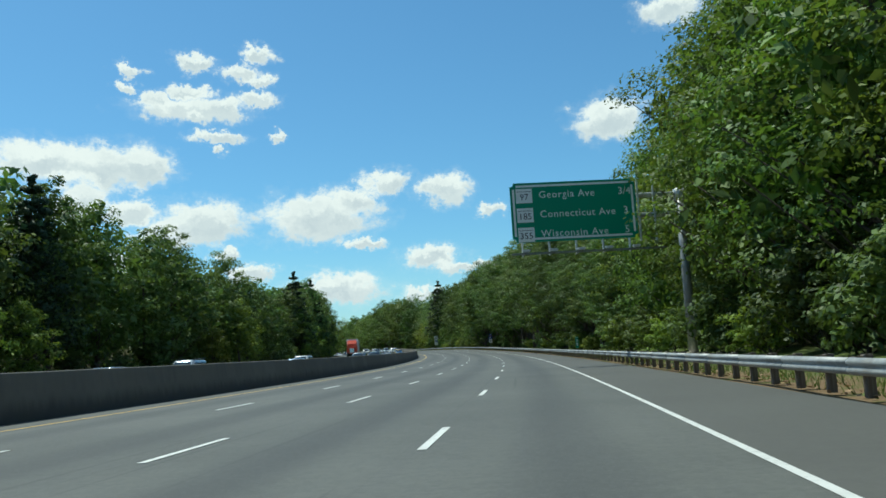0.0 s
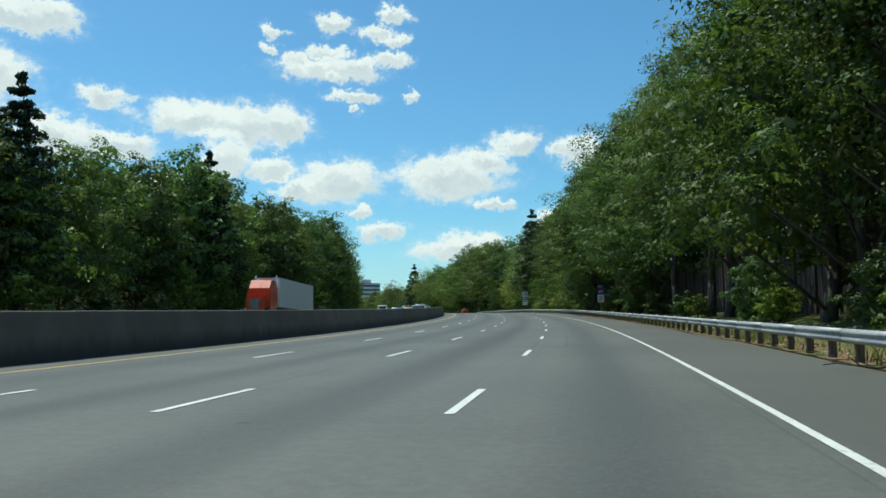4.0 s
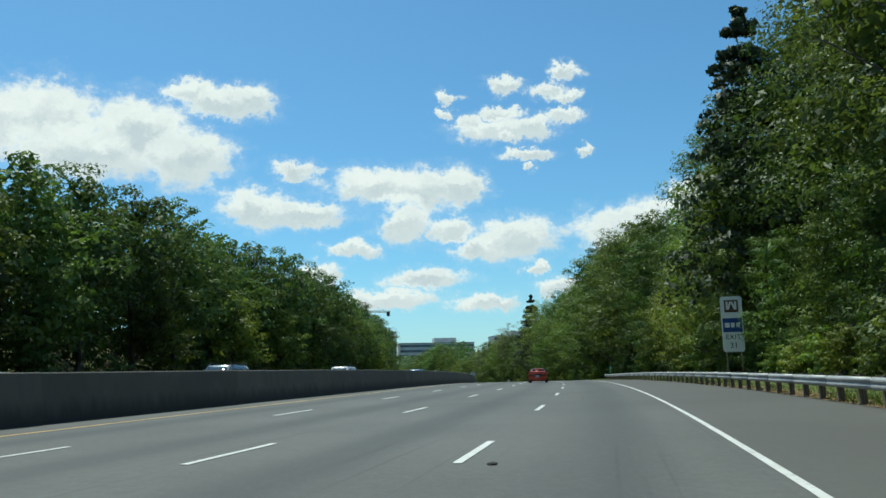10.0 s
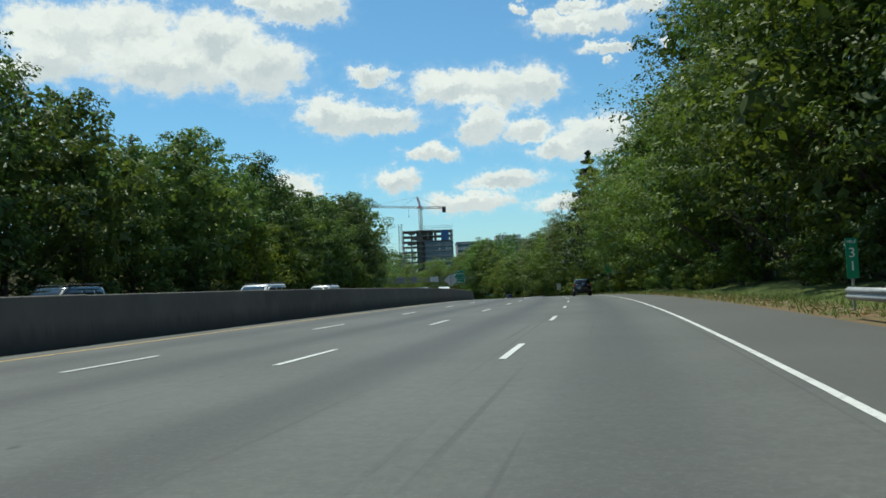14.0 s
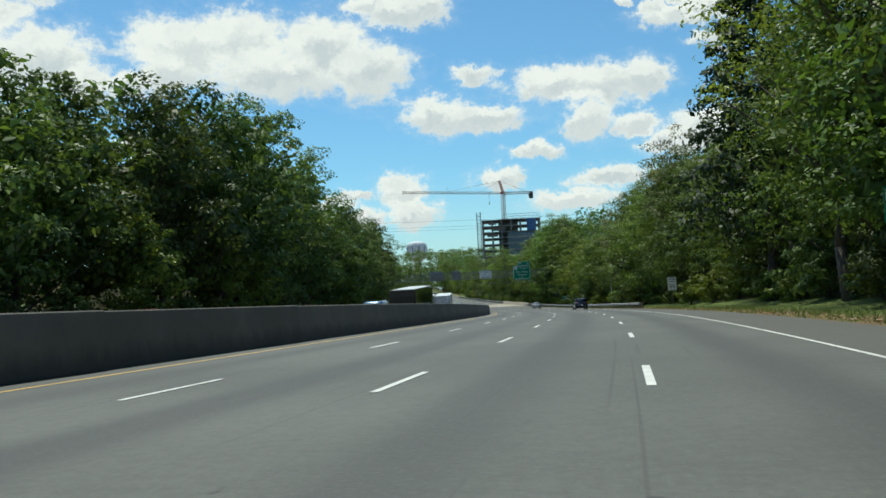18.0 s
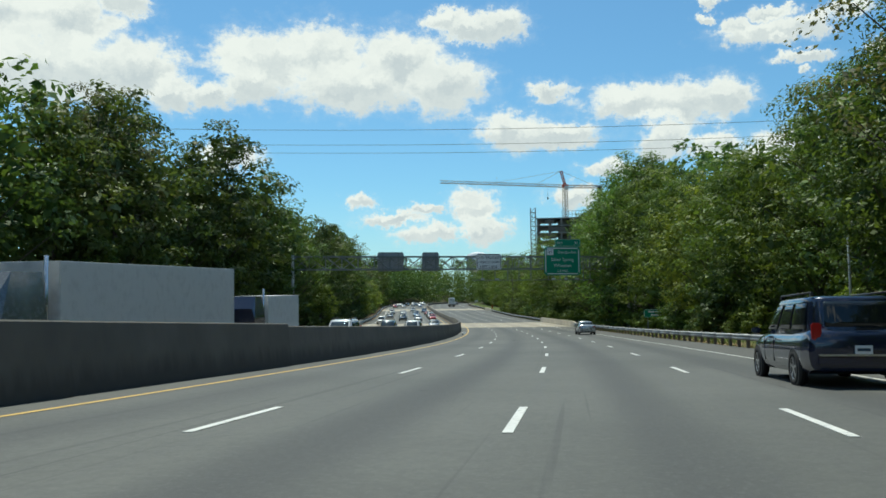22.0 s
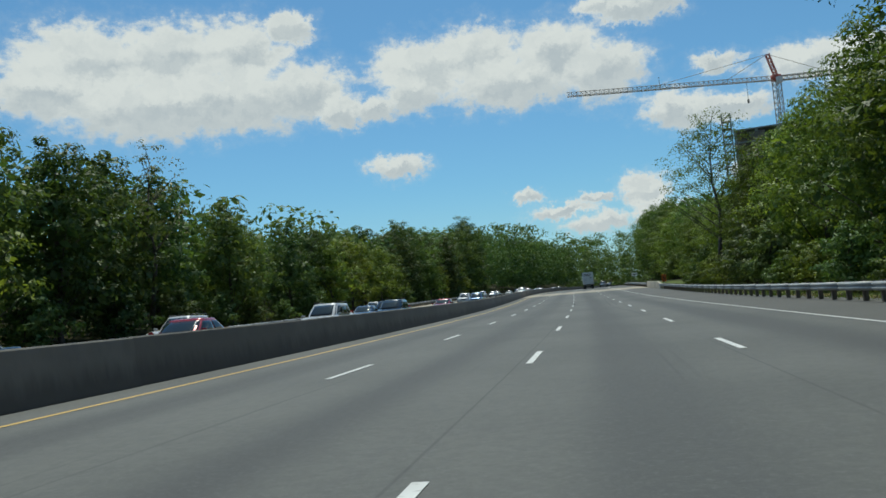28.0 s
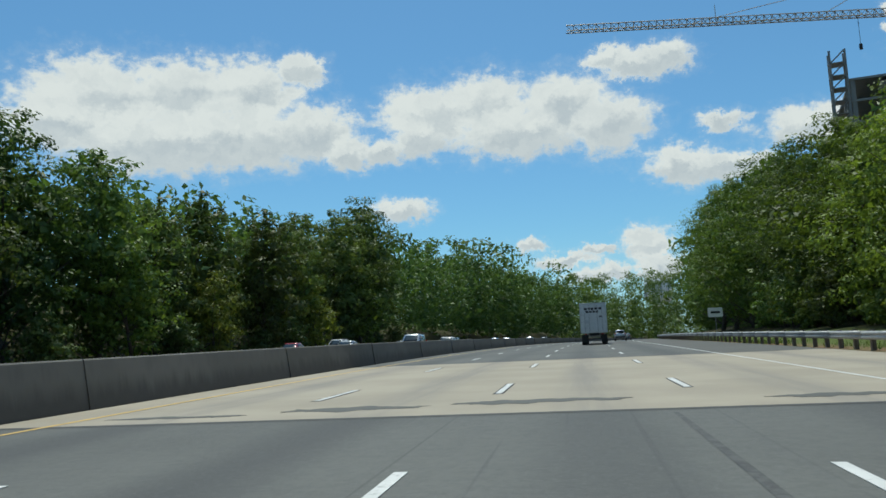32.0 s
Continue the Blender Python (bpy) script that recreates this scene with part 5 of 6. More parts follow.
        part("window_sticker", rod(mid + out * 0.006, mid + out * 0.012, 0.13, 0.13, 20), "sign_red", ob, "faded round red sticker")
    if extra == "chrome":
        part("chrome_strip", box((0, -0.507 * L, 0.62), (w * 1.6, 0.02, 0.035), 0.006), "chrome", ob)
    PROTO[key] = ob
    return ob


def half(kind):
    return CARS[kind]["L"] / 2


car("suv", "black", "glossy black off-roader with a spare wheel cover on its tailgate", lie(448.0 + half("suv"), 1.72), "spare")
car("coupe", "red", "orange-red lowered coupe with a ducktail boot spoiler", lie(346.5 + half("coupe"), 5.85, turn=-1.0), "spoiler")
car("van", "navy", "dark navy minivan with a chrome bumper strip", lie(590.8 + half("van"), 1.25), "chrome")
car("sedan", "silver", "silver saloon car with dark red tail lights", lie(661.6 + half("sedan"), 1.42), "mainlane")
car("suv", "silver", "silver crossover far along the curve", lie(1004, 1.9))
car("sedan", "grey", "dark grey saloon far along the curve", lie(1046, 1.7))

ONCOMING = {
    ("sedan", "grey"): ((33, 19.7), (116, 19.7), (707, 19.7)),
    ("suv", "silver"): ((50, 23.3), (268, 19.7), (458, 19.7), (939, 19.7)),
    ("sedan", "blue"): ((63, 19.7), (206, 19.7), (814, 23.3), (1012, 23.3)),
    ("sedan", "white"): ((149, 27.0), (250, 19.7), (290, 19.7), (498, 19.7), (599, 23.3), (688, 30.7), (979, 30.7), (955, 19.7), (1031, 19.7)),
    ("sedan", "silver"): ((312, 27.0), (125, 19.7), (350, 23.3), (479, 19.7), (702, 23.3)),
    ("suv", "grey"): ((306, 19.7), (93, 19.7), (229, 19.7), (261, 23.3)),
    ("suv", "white"): ((80, 23.3), (327, 19.7), (379, 19.7), (416, 19.7), (624, 19.7), (744, 30.7), (660, 19.7), (793, 19.7), (846, 30.7)),
    ("suv", "black"): ((107, 19.7), (388, 19.7), (808, 19.7), (668, 23.3)),
    ("sedan", "yellow"): ((214, 19.7),),
    ("suv", "blue"): ((361, 19.7), (519, 19.7), (577, 19.7), (857, 19.7)),
    ("van", "white"): ((405, 19.7),),
    ("sedan", "crimson"): ((488, 19.7), (778, 19.7), (940, 30.7), (830, 19.7)),
    ("suv", "crimson"): ((469, 23.3),),
    ("sedan", "black"): ((776, 27.0),),
    ("pickup", "white"): ((239, 19.7), (254, 27.0)),
    ("sedan", "green"): ((529, 19.7),),
}
WORDS = {"sedan": "saloon car", "suv": "crossover", "van": "minivan", "pickup": "pickup truck"}
for (kind, colour), spots in ONCOMING.items():
    for s, u in spots:
        o = car(kind, colour, f"{colour} {WORDS[kind]} in the opposite carriageway", lie(s, u, turn=180.0))
        tagged(o, group="oncoming traffic")
for k, s in enumerate(range(770, 1100, 17)):
    if 872 < s < 935:
        continue
    kind, colour = (("sedan", "silver"), ("suv", "white"), ("sedan", "grey"), ("suv", "black"), ("sedan", "white"))[k % 5]
    o = car(kind, colour, f"{colour} {WORDS[kind]} far off in the opposite carriageway", lie(s + 5 * math.sin(k * 2.1), (23.3, 27.0, 30.7)[k % 3], turn=180.0))
    tagged(o, group="oncoming traffic")


def trailer_truck(m, label, cab, box_mat, rear_marks, height=4.05, length=14.0):
    ob = thing("box_truck", m, label, "truck")
    w, z0 = 1.28, 1.15
    shell = part("cargo_box", box((0, length / 2, (z0 + height) / 2), (2 * w, length, height - z0), 0.03), box_mat, ob)
    for x in (-w + 0.04, w - 0.04):
        part("corner_post", box((x, -0.012, (z0 + height) / 2), (0.09, 0.05, height - z0), 0.01), "light_grey", shell)
    part("header", box((0, -0.012, height - 0.06), (2 * w - 0.1, 0.05, 0.12), 0.01), "light_grey", shell)
    if rear_marks:
        for x in (-0.61, 0.61):
            door = part("rear_door", box((x, -0.02, (z0 + height) / 2), (1.17, 0.04, height - z0 - 0.28), 0.01), box_mat, ob)
            for q in (-0.22, 0.22):
                bar = rod((x + q, -0.06, z0 + 0.15), (x + q, -0.06, height - 0.18), 0.018, 0.018, 8)
                for z in (1.6, 2.6, 3.6):
                    bm_box(bar, (x + q, -0.055, z), (0.10, 0.03, 0.05))
                part("lock_rod", bar, "steel", door)
            for z in (1.5, 2.2, 2.9, 3.6):
                part("hinge", box((x * 1.93, -0.045, z), (0.10, 0.02, 0.05), 0.004), "steel", door)
        # the maker's name as plain slanted bars
        for k, (x, z, a) in enumerate(((-0.72, 3.48, 0.30), (-0.36, 3.52, 0.22), (-0.06, 3.48, 0.26), (0.30, 3.50, 0.30), (0.68, 3.50, 0.26), (-0.58, 3.20, 0.26), (-0.24, 3.20, 0.24), (0.08, 3.20, 0.22), (0.38, 3.20, 0.24))):
            part("logo_bar", box((x, -0.046, z), (a, 0.012, 0.20), 0.004), "ink", ob)
        part("label_plate", box((-0.62, -0.046, 2.25), (0.34, 0.012, 0.34), 0.004), "light_grey", ob)
        part("label_plate", box((0.70, -0.046, 2.72), (0.30, 0.012, 0.12), 0.004), "ink", ob)
    part("chassis", box((0, length / 2 - 0.2, z0 - 0.14), (1.0, length - 1.0, 0.24), 0.02), "trim_black", ob)
    part("underride_guard", box((0, 0.05, 0.56), (2.3, 0.10, 0.14), 0.02), "trim_black", ob)
    for x in (-0.6, 0.6):
        part("guard_strut", box((x, 0.06, 0.84), (0.10, 0.10, 0.5), 0.01), "trim_black", ob)
    for x in (-0.8, 0.8):
        part("tail_light", box((x, -0.03, 1.05), (0.22, 0.05, 0.10), 0.01), "tail_red", ob)
        part("mud_flap", box((x * 1.15, 0.55, 0.62), (0.55, 0.03, 0.75), 0.005), "trim_black", ob)
    for y in (1.4, 2.65):
        for x in (-0.98, 0.98):
            wheel_parts(ob, x, y, 0.5, 0.52)
    for y in (length - 0.6, length + 3.2):
        for x in (-0.98, 0.98):
            wheel_parts(ob, x, y, 0.5, 0.44)
    tractor = loft([[Vector((x, y, z)) for x, z in ((-1.15, 0.7), (1.15, 0.7), (1.2, 2.3), (1.0, top), (-1.0, top), (-1.2, 2.3))] for y, top in ((length + 0.5, 3.7), (length + 1.9, 3.7), (length + 2.6, 2.9))])
    part("cab", tractor, cab, ob)
    part("bonnet", box((0, length + 3.2, 1.35), (1.7, 1.7, 1.3), 0.15), cab, ob)
    part("windscreen", box((0, length + 2.42, 2.72), (1.9, 0.08, 0.62), 0.03), "glass", ob)
    part("grille", box((0, length + 4.08, 1.35), (1.0, 0.06, 0.9), 0.03), "chrome", ob)
    for x in (-1.05, 1.05):
        part("exhaust_pipe", rod((x, length + 0.35, 1.2), (x, length + 0.35, 4.2), 0.07, 0.07, 10), "chrome", ob)
    return ob


trailer_truck(lie(953, 4.78), "white box trailer truck seen from its twin rear doors", "paint_white", "trailer", True)
trailer_truck(lie(612, 23.3, turn=180.0), "long white trailer truck behind the median barrier", "paint_grey", "trailer", False)
trailer_truck(lie(636, 27.0, turn=180.0), "white box truck with a dark cab in the opposite carriageway", "paint_navy", "trailer", False, 3.7, 7.5)
trailer_truck(lie(204, 30.7, turn=180.0), "red-cabbed trailer truck in the opposite carriageway", "paint_red", "trailer", False)


def coach(m, label):
    ob = thing("coach", m, label, "bus")
    shell = box((0, 6, 2.0), (2.55, 12, 3.1), 0.18)
    part("body", shell, "paint_black", ob)
    for x in (-1.28, 1.28):
        for k in range(7):
            part("side_window", box((x, 1.2 + k * 1.55, 2.45), (0.03, 1.45, 0.95), 0.02), "glass", ob)
        for y in (2.4, 3.6, 9.6):
            wheel_parts(ob, x * 0.86, y, 0.5, 0.34)
        turn = Matrix.Translation((x * 1.006, 6.4, 1.45)) @ Matrix.Rotation(math.copysign(math.pi / 2, x), 4, "Z") @ Matrix.Rotation(math.pi / 2, 4, "X")
        lettering("U.S. AIR FORCE", 0.42, turn, "light_grey", ob, wide=1.1)
        for q in (-0.35, 0.35):
            part("emblem_bar", bm_box(bmesh.new(), (0, 0, 0), (0.02, 0.10, 0.8), Matrix.Translation((x * 1.006, 3.6 + q * 0.6, 1.5)) @ Matrix.Rotation(q, 4, "X")), "light_grey", ob)
    part("windscreen", box((0, 12.0, 2.2), (2.2, 0.05, 1.5), 0.05), "glass", ob)
    part("roof_edge", box((0, 6, 3.56), (2.3, 11.6, 0.06), 0.02), "light_grey", ob)
    for x in (-0.9, 0.9):
        part("headlight", box((x, 12.0, 0.9), (0.4, 0.06, 0.2), 0.03), "lamp_white", ob)
    return ob


coach(lie(549.5, 21.2, turn=180.0), "black touring coach with grey markings in the opposite carriageway")
coach(lie(594, 25.2, turn=180.0), "dark touring coach further back in the opposite carriageway")


# ---- signs and gantries ----
def flat(x, y, z):
    """Lays lettering on a face that looks back along the road."""
    return Matrix.Translation((x, y, z)) @ Matrix.Rotation(math.pi / 2, 4, "X")


def plate(parent, name, x, z, w, h, mat, border=None, y=0.0, label=""):
    bm = box((x, y, z), (w, 0.03, h), 0.0)
    bmesh.ops.bevel(bm, geom=[e for e in bm.edges if abs(e.verts[0].co.y - e.verts[1].co.y) > 0.01], offset=min(w, h) * 0.06, segments=3, affect="EDGES")
    ob = part(name, bm, mat, parent, label)
    if border:
        e = min(w, h) * 0.035
        for bx, bz, bw, bh in ((0, h / 2 - e * 1.6, w - e * 6, e), (0, -h / 2 + e * 1.6, w - e * 6, e), (-w / 2 + e * 1.6, 0, e, h - e * 6), (w / 2 - e * 1.6, 0, e, h - e * 6)):
            part("border", box((x + bx, y - 0.018, z + bz), (bw, 0.006, bh)), border, ob)
    return ob


def shield(parent, text, x, z, h, y):
    s = part("route_shield", box((x, y, z), (h * 1.12, 0.012, h), 0.004), "sign_white", parent, "white square state route marker")
    part("shield_rule", box((x, y - 0.008, z + h * 0.30), (h * 1.0, 0.004, h * 0.03)), "ink", s)
    lettering(text, h * 0.62, flat(x, y - 0.009, z - h * 0.10), "ink", s, depth=0.002)


def cantilever_sign():
    # local x runs to the right of the travel direction, so u = 2.4 lies left
    ob = thing("overhead_sign", at(48.4, -1.2, 0, 8.0), "green overhead guide sign on a grey steel cantilever", "road sign")
    w, z0, z1 = 7.5, 7.35, 10.9
    p = plate(ob, "sign_panel", 0, (z0 + z1) / 2, w, z1 - z0, "sign_green", "sign_white")
    for k, (num, name, dist) in enumerate((("97", "Georgia Ave", "3/4"), ("185", "Connecticut Ave", "3"), ("355", "Wisconsin Ave", "5"))):
        z = z1 - 0.76 - k * 1.16
        shield(p, num, -2.92, z - 0.02, 0.86, -0.024)
        lettering(name, 0.60, flat(-2.05, -0.02, z), "sign_white", p, "LEFT", wide=1.1)
        lettering(dist, 0.62, flat(3.10, -0.02, z + 0.03), "sign_white", p)
    post = part("post", rod((6.6, 0.6, -0.3), (6.6, 0.6, 10.3), 0.30, 0.22, 20), "sign_back", ob)
    part("base_plate", box((6.6, 0.6, 0.2), (0.9, 0.9, 0.5), 0.05), "parapet", post)
    for z in (9.95, 8.75):
        part("arm", rod((6.6, 0.6, z), (-3.6, 0.35, z), 0.16, 0.13, 14), "light_grey", ob)
    part("collar", rod((6.6, 0.6, 9.6), (6.6, 0.6, 10.25), 0.32, 0.32, 18), "light_grey", post)
    for x in (3.95, 4.9):
        part("hanger", box((x, 0.22, 9.0), (0.10, 0.10, 3.7), 0.01), "light_grey", ob)
    for x in (-3.2, -1.6, 0.0, 1.6, 3.2):
        part("bracket", box((x, 0.10, 8.65), (0.08, 0.2, 4.2), 0.01), "light_grey", ob)
        part("light_arm", box((x, -0.62, 6.60), (0.07, 1.34, 0.07), 0.01), "gantry_steel", ob)
        part("sign_lamp", box((x, -1.2, 6.70), (0.45, 0.26, 0.14), 0.03), "light_grey", ob)
    for y in (-1.2, -0.8):
        part("catwalk_rail", box((0.5, y, 6.56), (9.0, 0.07, 0.07), 0.01), "gantry_steel", ob)


def sign_gantry():
    ob = thing("sign_gantry", at(687, 14, 0, 12.0), "dark steel truss gantry across both carriageways carrying road signs", "gantry")
    x0, x1, lo, hi = -24.0, 23.4, 8.50, 10.22   # from left verge to right verge
    for y in (-0.6, 0.6):
        for z in (lo, hi):
            part("chord", box(((x0 + x1) / 2, y, z), (x1 - x0, 0.16, 0.16), 0.02), "gantry_steel", ob)
    n = 22
    step = (x1 - x0) / n
    for y in (-0.6, 0.6):
        for k in range(n):
            a = x0 + k * step
            part("vertical", box((a, y, (lo + hi) / 2), (0.09, 0.09, hi - lo)), "gantry_steel", ob)
            part("brace", rod((a, y, lo), (a + step, y, hi), 0.045, 0.045, 6), "gantry_steel", ob)
            part("brace", rod((a, y, hi), (a + step, y, lo), 0.045, 0.045, 6), "gantry_steel", ob)
    for k in range(0, n + 1, 2):
        part("cross_bar", box((x0 + k * step, 0, hi), (0.08, 1.2, 0.08)), "gantry_steel", ob)
    for x in (x0, x1):
        for y in (-0.9, 0.9):
            part("leg", rod((x, y * 1.6, -0.4), (x, y * 0.7, hi + 0.2), 0.22, 0.18, 14), "light_grey", ob)
    # lamp rail below
    part("lamp_rail", box((8.6, -1.2, 6.95), (17.2, 0.10, 0.10), 0.02), "gantry_steel", ob)
    for x in (1.5, 3.3, 5.1, 6.7, 8.4, 10.9, 11.6, 12.6, 13.5, 16.0, 17.0):
        part("drop_bar", box((x, -0.70, 8.5), (0.09, 0.09, 3.2)), "gantry_steel", ob)
    for x in (1.4, 3.4, 11.4, 13.2, 14.8):
        part("sign_lamp", box((x, -1.4, 7.08), (0.45, 0.3, 0.22), 0.03), "light_grey", ob)
    g = plate(ob, "guide_sign", 12.92, 9.58, 5.25, 4.0, "sign_green", "sign_white", -0.85, "green guide sign with an exit tab")
    tab = plate(ob, "exit_tab", 13.72, 12.10, 3.70, 1.02, "sign_green", "sign_white", -0.85)
    lettering("EXIT", 0.44, flat(12.15, -0.88, 12.07), "sign_white", tab, "LEFT")
    lettering("31", 0.58, flat(14.98, -0.88, 12.08), "sign_white", tab)
    shield(g, "97", 11.18, 10.82, 0.84, -0.875)
    lettering("Georgia Ave", 0.53, flat(13.62, -0.88, 10.80), "sign_white", g)
    lettering("Silver Spring", 0.66, flat(12.92, -0.88, 9.76), "sign_white", g)
    lettering("Wheaton", 0.66, flat(12.92, -0.88, 8.94), "sign_white", g)
    lettering("1/2 MILE", 0.44, flat(12.92, -0.88, 8.18), "sign_white", g)
    wsg = plate(ob, "lane_sign", 2.42, 9.48, 3.5, 2.2, "sign_white", "ink", -0.85, "white regulatory sign")
    lettering("NO TRUCKS", 0.52, flat(2.42, -0.88, 10.02), "ink", wsg)
    lettering("OVER 5T GVW", 0.44, flat(2.42, -0.88, 9.40), "ink", wsg)
    lettering("LEFT LANE", 0.52, flat(2.42, -0.88, 8.78), "ink", wsg)
    for x, w in ((-10.9, 3.6), (-5.4, 2.3)):
        b = plate(ob, "sign_back", x, 9.6, w, 2.6, "sign_back", None, 0.8, "plain grey back of a sign for the other direction")
        for q in (-0.3, 0.3):
            part("stiffener", box((x + q * w, 0.74, 9.6), (0.10, 0.08, 2.6)), "gantry_steel", b)


def post_sign(name, s, u, h, label, posts=((0, 0.0),), mat="steel"):
    ob = thing(name, at(s, u, -0.1), label, "road sign")
    for x, _ in posts:
        part("post", box((x, 0.05, h / 2), (0.07, 0.06, h), 0.008), mat, ob)
    return ob


def small_signs():
    for s, u, digits in ((85.3, -4.15, "30"), (389.2, -4.95, "31")):
        ob = post_sign("mile_marker", s, u, 2.1, "narrow green mile marker on a steel post")
        p = plate(ob, "panel", 0, 1.55, 0.32, 1.15, "sign_green")
        lettering("MILE", 0.12, flat(0, -0.02, 2.02), "sign_white", p)
        for k, d in enumerate(digits):
            lettering(d, 0.40, flat(0, -0.02, 1.70 - k * 0.38), "sign_white", p)
    ob = post_sign("route_sign", 221, -5.7, 4.2, "interstate route marker assembly on a post")
    p = plate(ob, "direction_plate", 0, 4.0, 0.75, 0.38, "sign_blue")
    lettering("WEST", 0.26, flat(0, -0.02, 4.0), "sign_white", p)
    p = plate(ob, "shield", 0, 3.36, 1.0, 0.78, "sign_blue")
    part("shield_top", box((0, -0.018, 3.66), (0.94, 0.008, 0.18), 0.003), "sign_red", p)
    lettering("495", 0.42, flat(0, -0.02, 3.30), "sign_white", p)
    p = plate(ob, "lower_panel", 0, 2.4, 0.85, 1.05, "sign_white")
    for k in range(3):
        part("text_bar", box((0, -0.018, 2.66 - k * 0.24), (0.5, 0.006, 0.09)), "ink", p)
    ob = post_sign("transit_sign", 322.6, -7.1, 5.6, "white transit sign with brown and blue panels", ((-0.45, 0), (0.45, 0)), "wood_post")
    p = plate(ob, "panel", 0, 3.75, 1.32, 3.5, "sign_white")
    b = part("brown_square", box((0, -0.02, 4.88), (0.85, 0.012, 0.78), 0.004), "sign_brown", p)
    for x, a in ((-0.26, 0.0), (-0.12, 0.35), (0.12, -0.35), (0.26, 0.0)):
        part("emblem_bar", bm_box(bmesh.new(), (0, 0, 0), (0.12, 0.010, 0.52), Matrix.Translation((x, -0.03, 4.92)) @ Matrix.Rotation(a, 4, "Y")), "sign_white", b)
    b = part("blue_panel", box((0, -0.02, 3.68), (1.18, 0.012, 0.88), 0.004), "sign_blue", p)
    for k, q in enumerate((0.30, 0.22, 0.22)):
        part("emblem_bar", box((-0.32 + k * 0.33, -0.03, 3.68), (q, 0.010, 0.30), 0.003), "sign_white", b)
    lettering("EXIT", 0.42, flat(0, -0.02, 2.92), "ink", p, wide=1.1)
    lettering("31", 0.50, flat(0, -0.02, 2.40), "ink", p)
    ob = post_sign("speed_limit_sign", 553.8, -5.6, 3.4, "white speed limit sign on a post in the grass", ((0, 0),), "wood_post")
    p = plate(ob, "panel", 0, 2.68, 0.95, 1.45, "sign_white", "ink")
    lettering("SPEED", 0.24, flat(0, -0.02, 3.18), "ink", p)
    lettering("LIMIT", 0.24, flat(0, -0.02, 2.88), "ink", p)
    lettering("55", 0.62, flat(0, -0.02, 2.36), "ink", p)
    ob = post_sign("county_sign", 495.4, -8.0, 4.8, "green county line sign on two posts", ((-1.6, 0), (1.6, 0)), "wood_post")
    p = plate(ob, "panel", 0, 4.1, 4.4, 1.5, "sign_green", "sign_white")
    lettering("Montgomery", 0.55, flat(0, -0.02, 4.40), "sign_white", p)
    part("text_bar", box((0, -0.02, 3.75), (2.2, 0.006, 0.26)), "sign_white", p)
    ob = post_sign("parkway_sign", 669, -7.2, 2.8, "shaded green place-name sign on two steel posts", ((-0.9, 0), (0.9, 0)))
    p = plate(ob, "panel", 0, 2.3, 2.7, 0.95, "sign_green", "sign_white")
    for z, q in ((2.48, 1.7), (2.12, 1.2)):
        part("text_bar", box((0, -0.02, z), (q, 0.006, 0.18)), "sign_white", p)
    ob = post_sign("hazard_marker", 876, -6.0, 2.0, "orange and black striped hazard marker at the bridge end")
    p = part("panel", box((0, 0, 1.45), (0.62, 0.03, 1.05), 0.0), "orange", ob)
    for k in range(4):
        part("stripe", bm_box(bmesh.new(), (0, 0, 0), (0.72, 0.010, 0.12), Matrix.Translation((0, -0.02, 1.08 + k * 0.25)) @ Matrix.Rotation(-0.7, 4, "Y") @ Matrix.Diagonal((0.78, 1, 1, 1))), "ink", p)
    ob = post_sign("small_sign", 950, -6.2, 3.0, "small white roadside sign far ahead")
    p = plate(ob, "panel", 0, 2.6, 1.3, 0.85, "sign_white")
    part("text_bar", box((0, -0.02, 2.6), (0.8, 0.006, 0.2)), "ink", p)
    ob = thing("diamond_sign", at(454.6, barrier_u(455), 1.34), "blank back of a diamond warning sign on the barrier", "road sign")
    part("panel", bm_box(bmesh.new(), (0, 0, 0), (1.06, 0.02, 1.06), Matrix.Translation((0, 0, 1.0)) @ Matrix.Rotation(math.pi / 4, 4, "Y")), "light_grey", ob)
    part("stand", box((0, -0.03, 0.9), (0.06, 0.04, 1.8), 0.01), "trim_black", ob)
    part("clamp", box((0, 0, 0.03), (0.5, 0.34, 0.10), 0.02), "orange", ob)


cantilever_sign()
sign_gantry()
small_signs()


def lamp_post(s, u, h):
    ob = thing("lamp_post", at(s, u, -0.1), "slim grey lamp post at the wood's edge", "lamp post")
    part("pole", rod((0, 0, 0), (0, 0, h), 0.07, 0.05, 10), "light_grey", ob)
    part("arm", rod((0, 0, h - 0.05), (-0.45, 0, h + 0.05), 0.03, 0.03, 8), "light_grey", ob)
    part("lamp_head", box((-0.6, 0, h + 0.05), (0.5, 0.2, 0.12), 0.03), "light_grey", ob)


lamp_post(616.4, -7.4, 6.4)


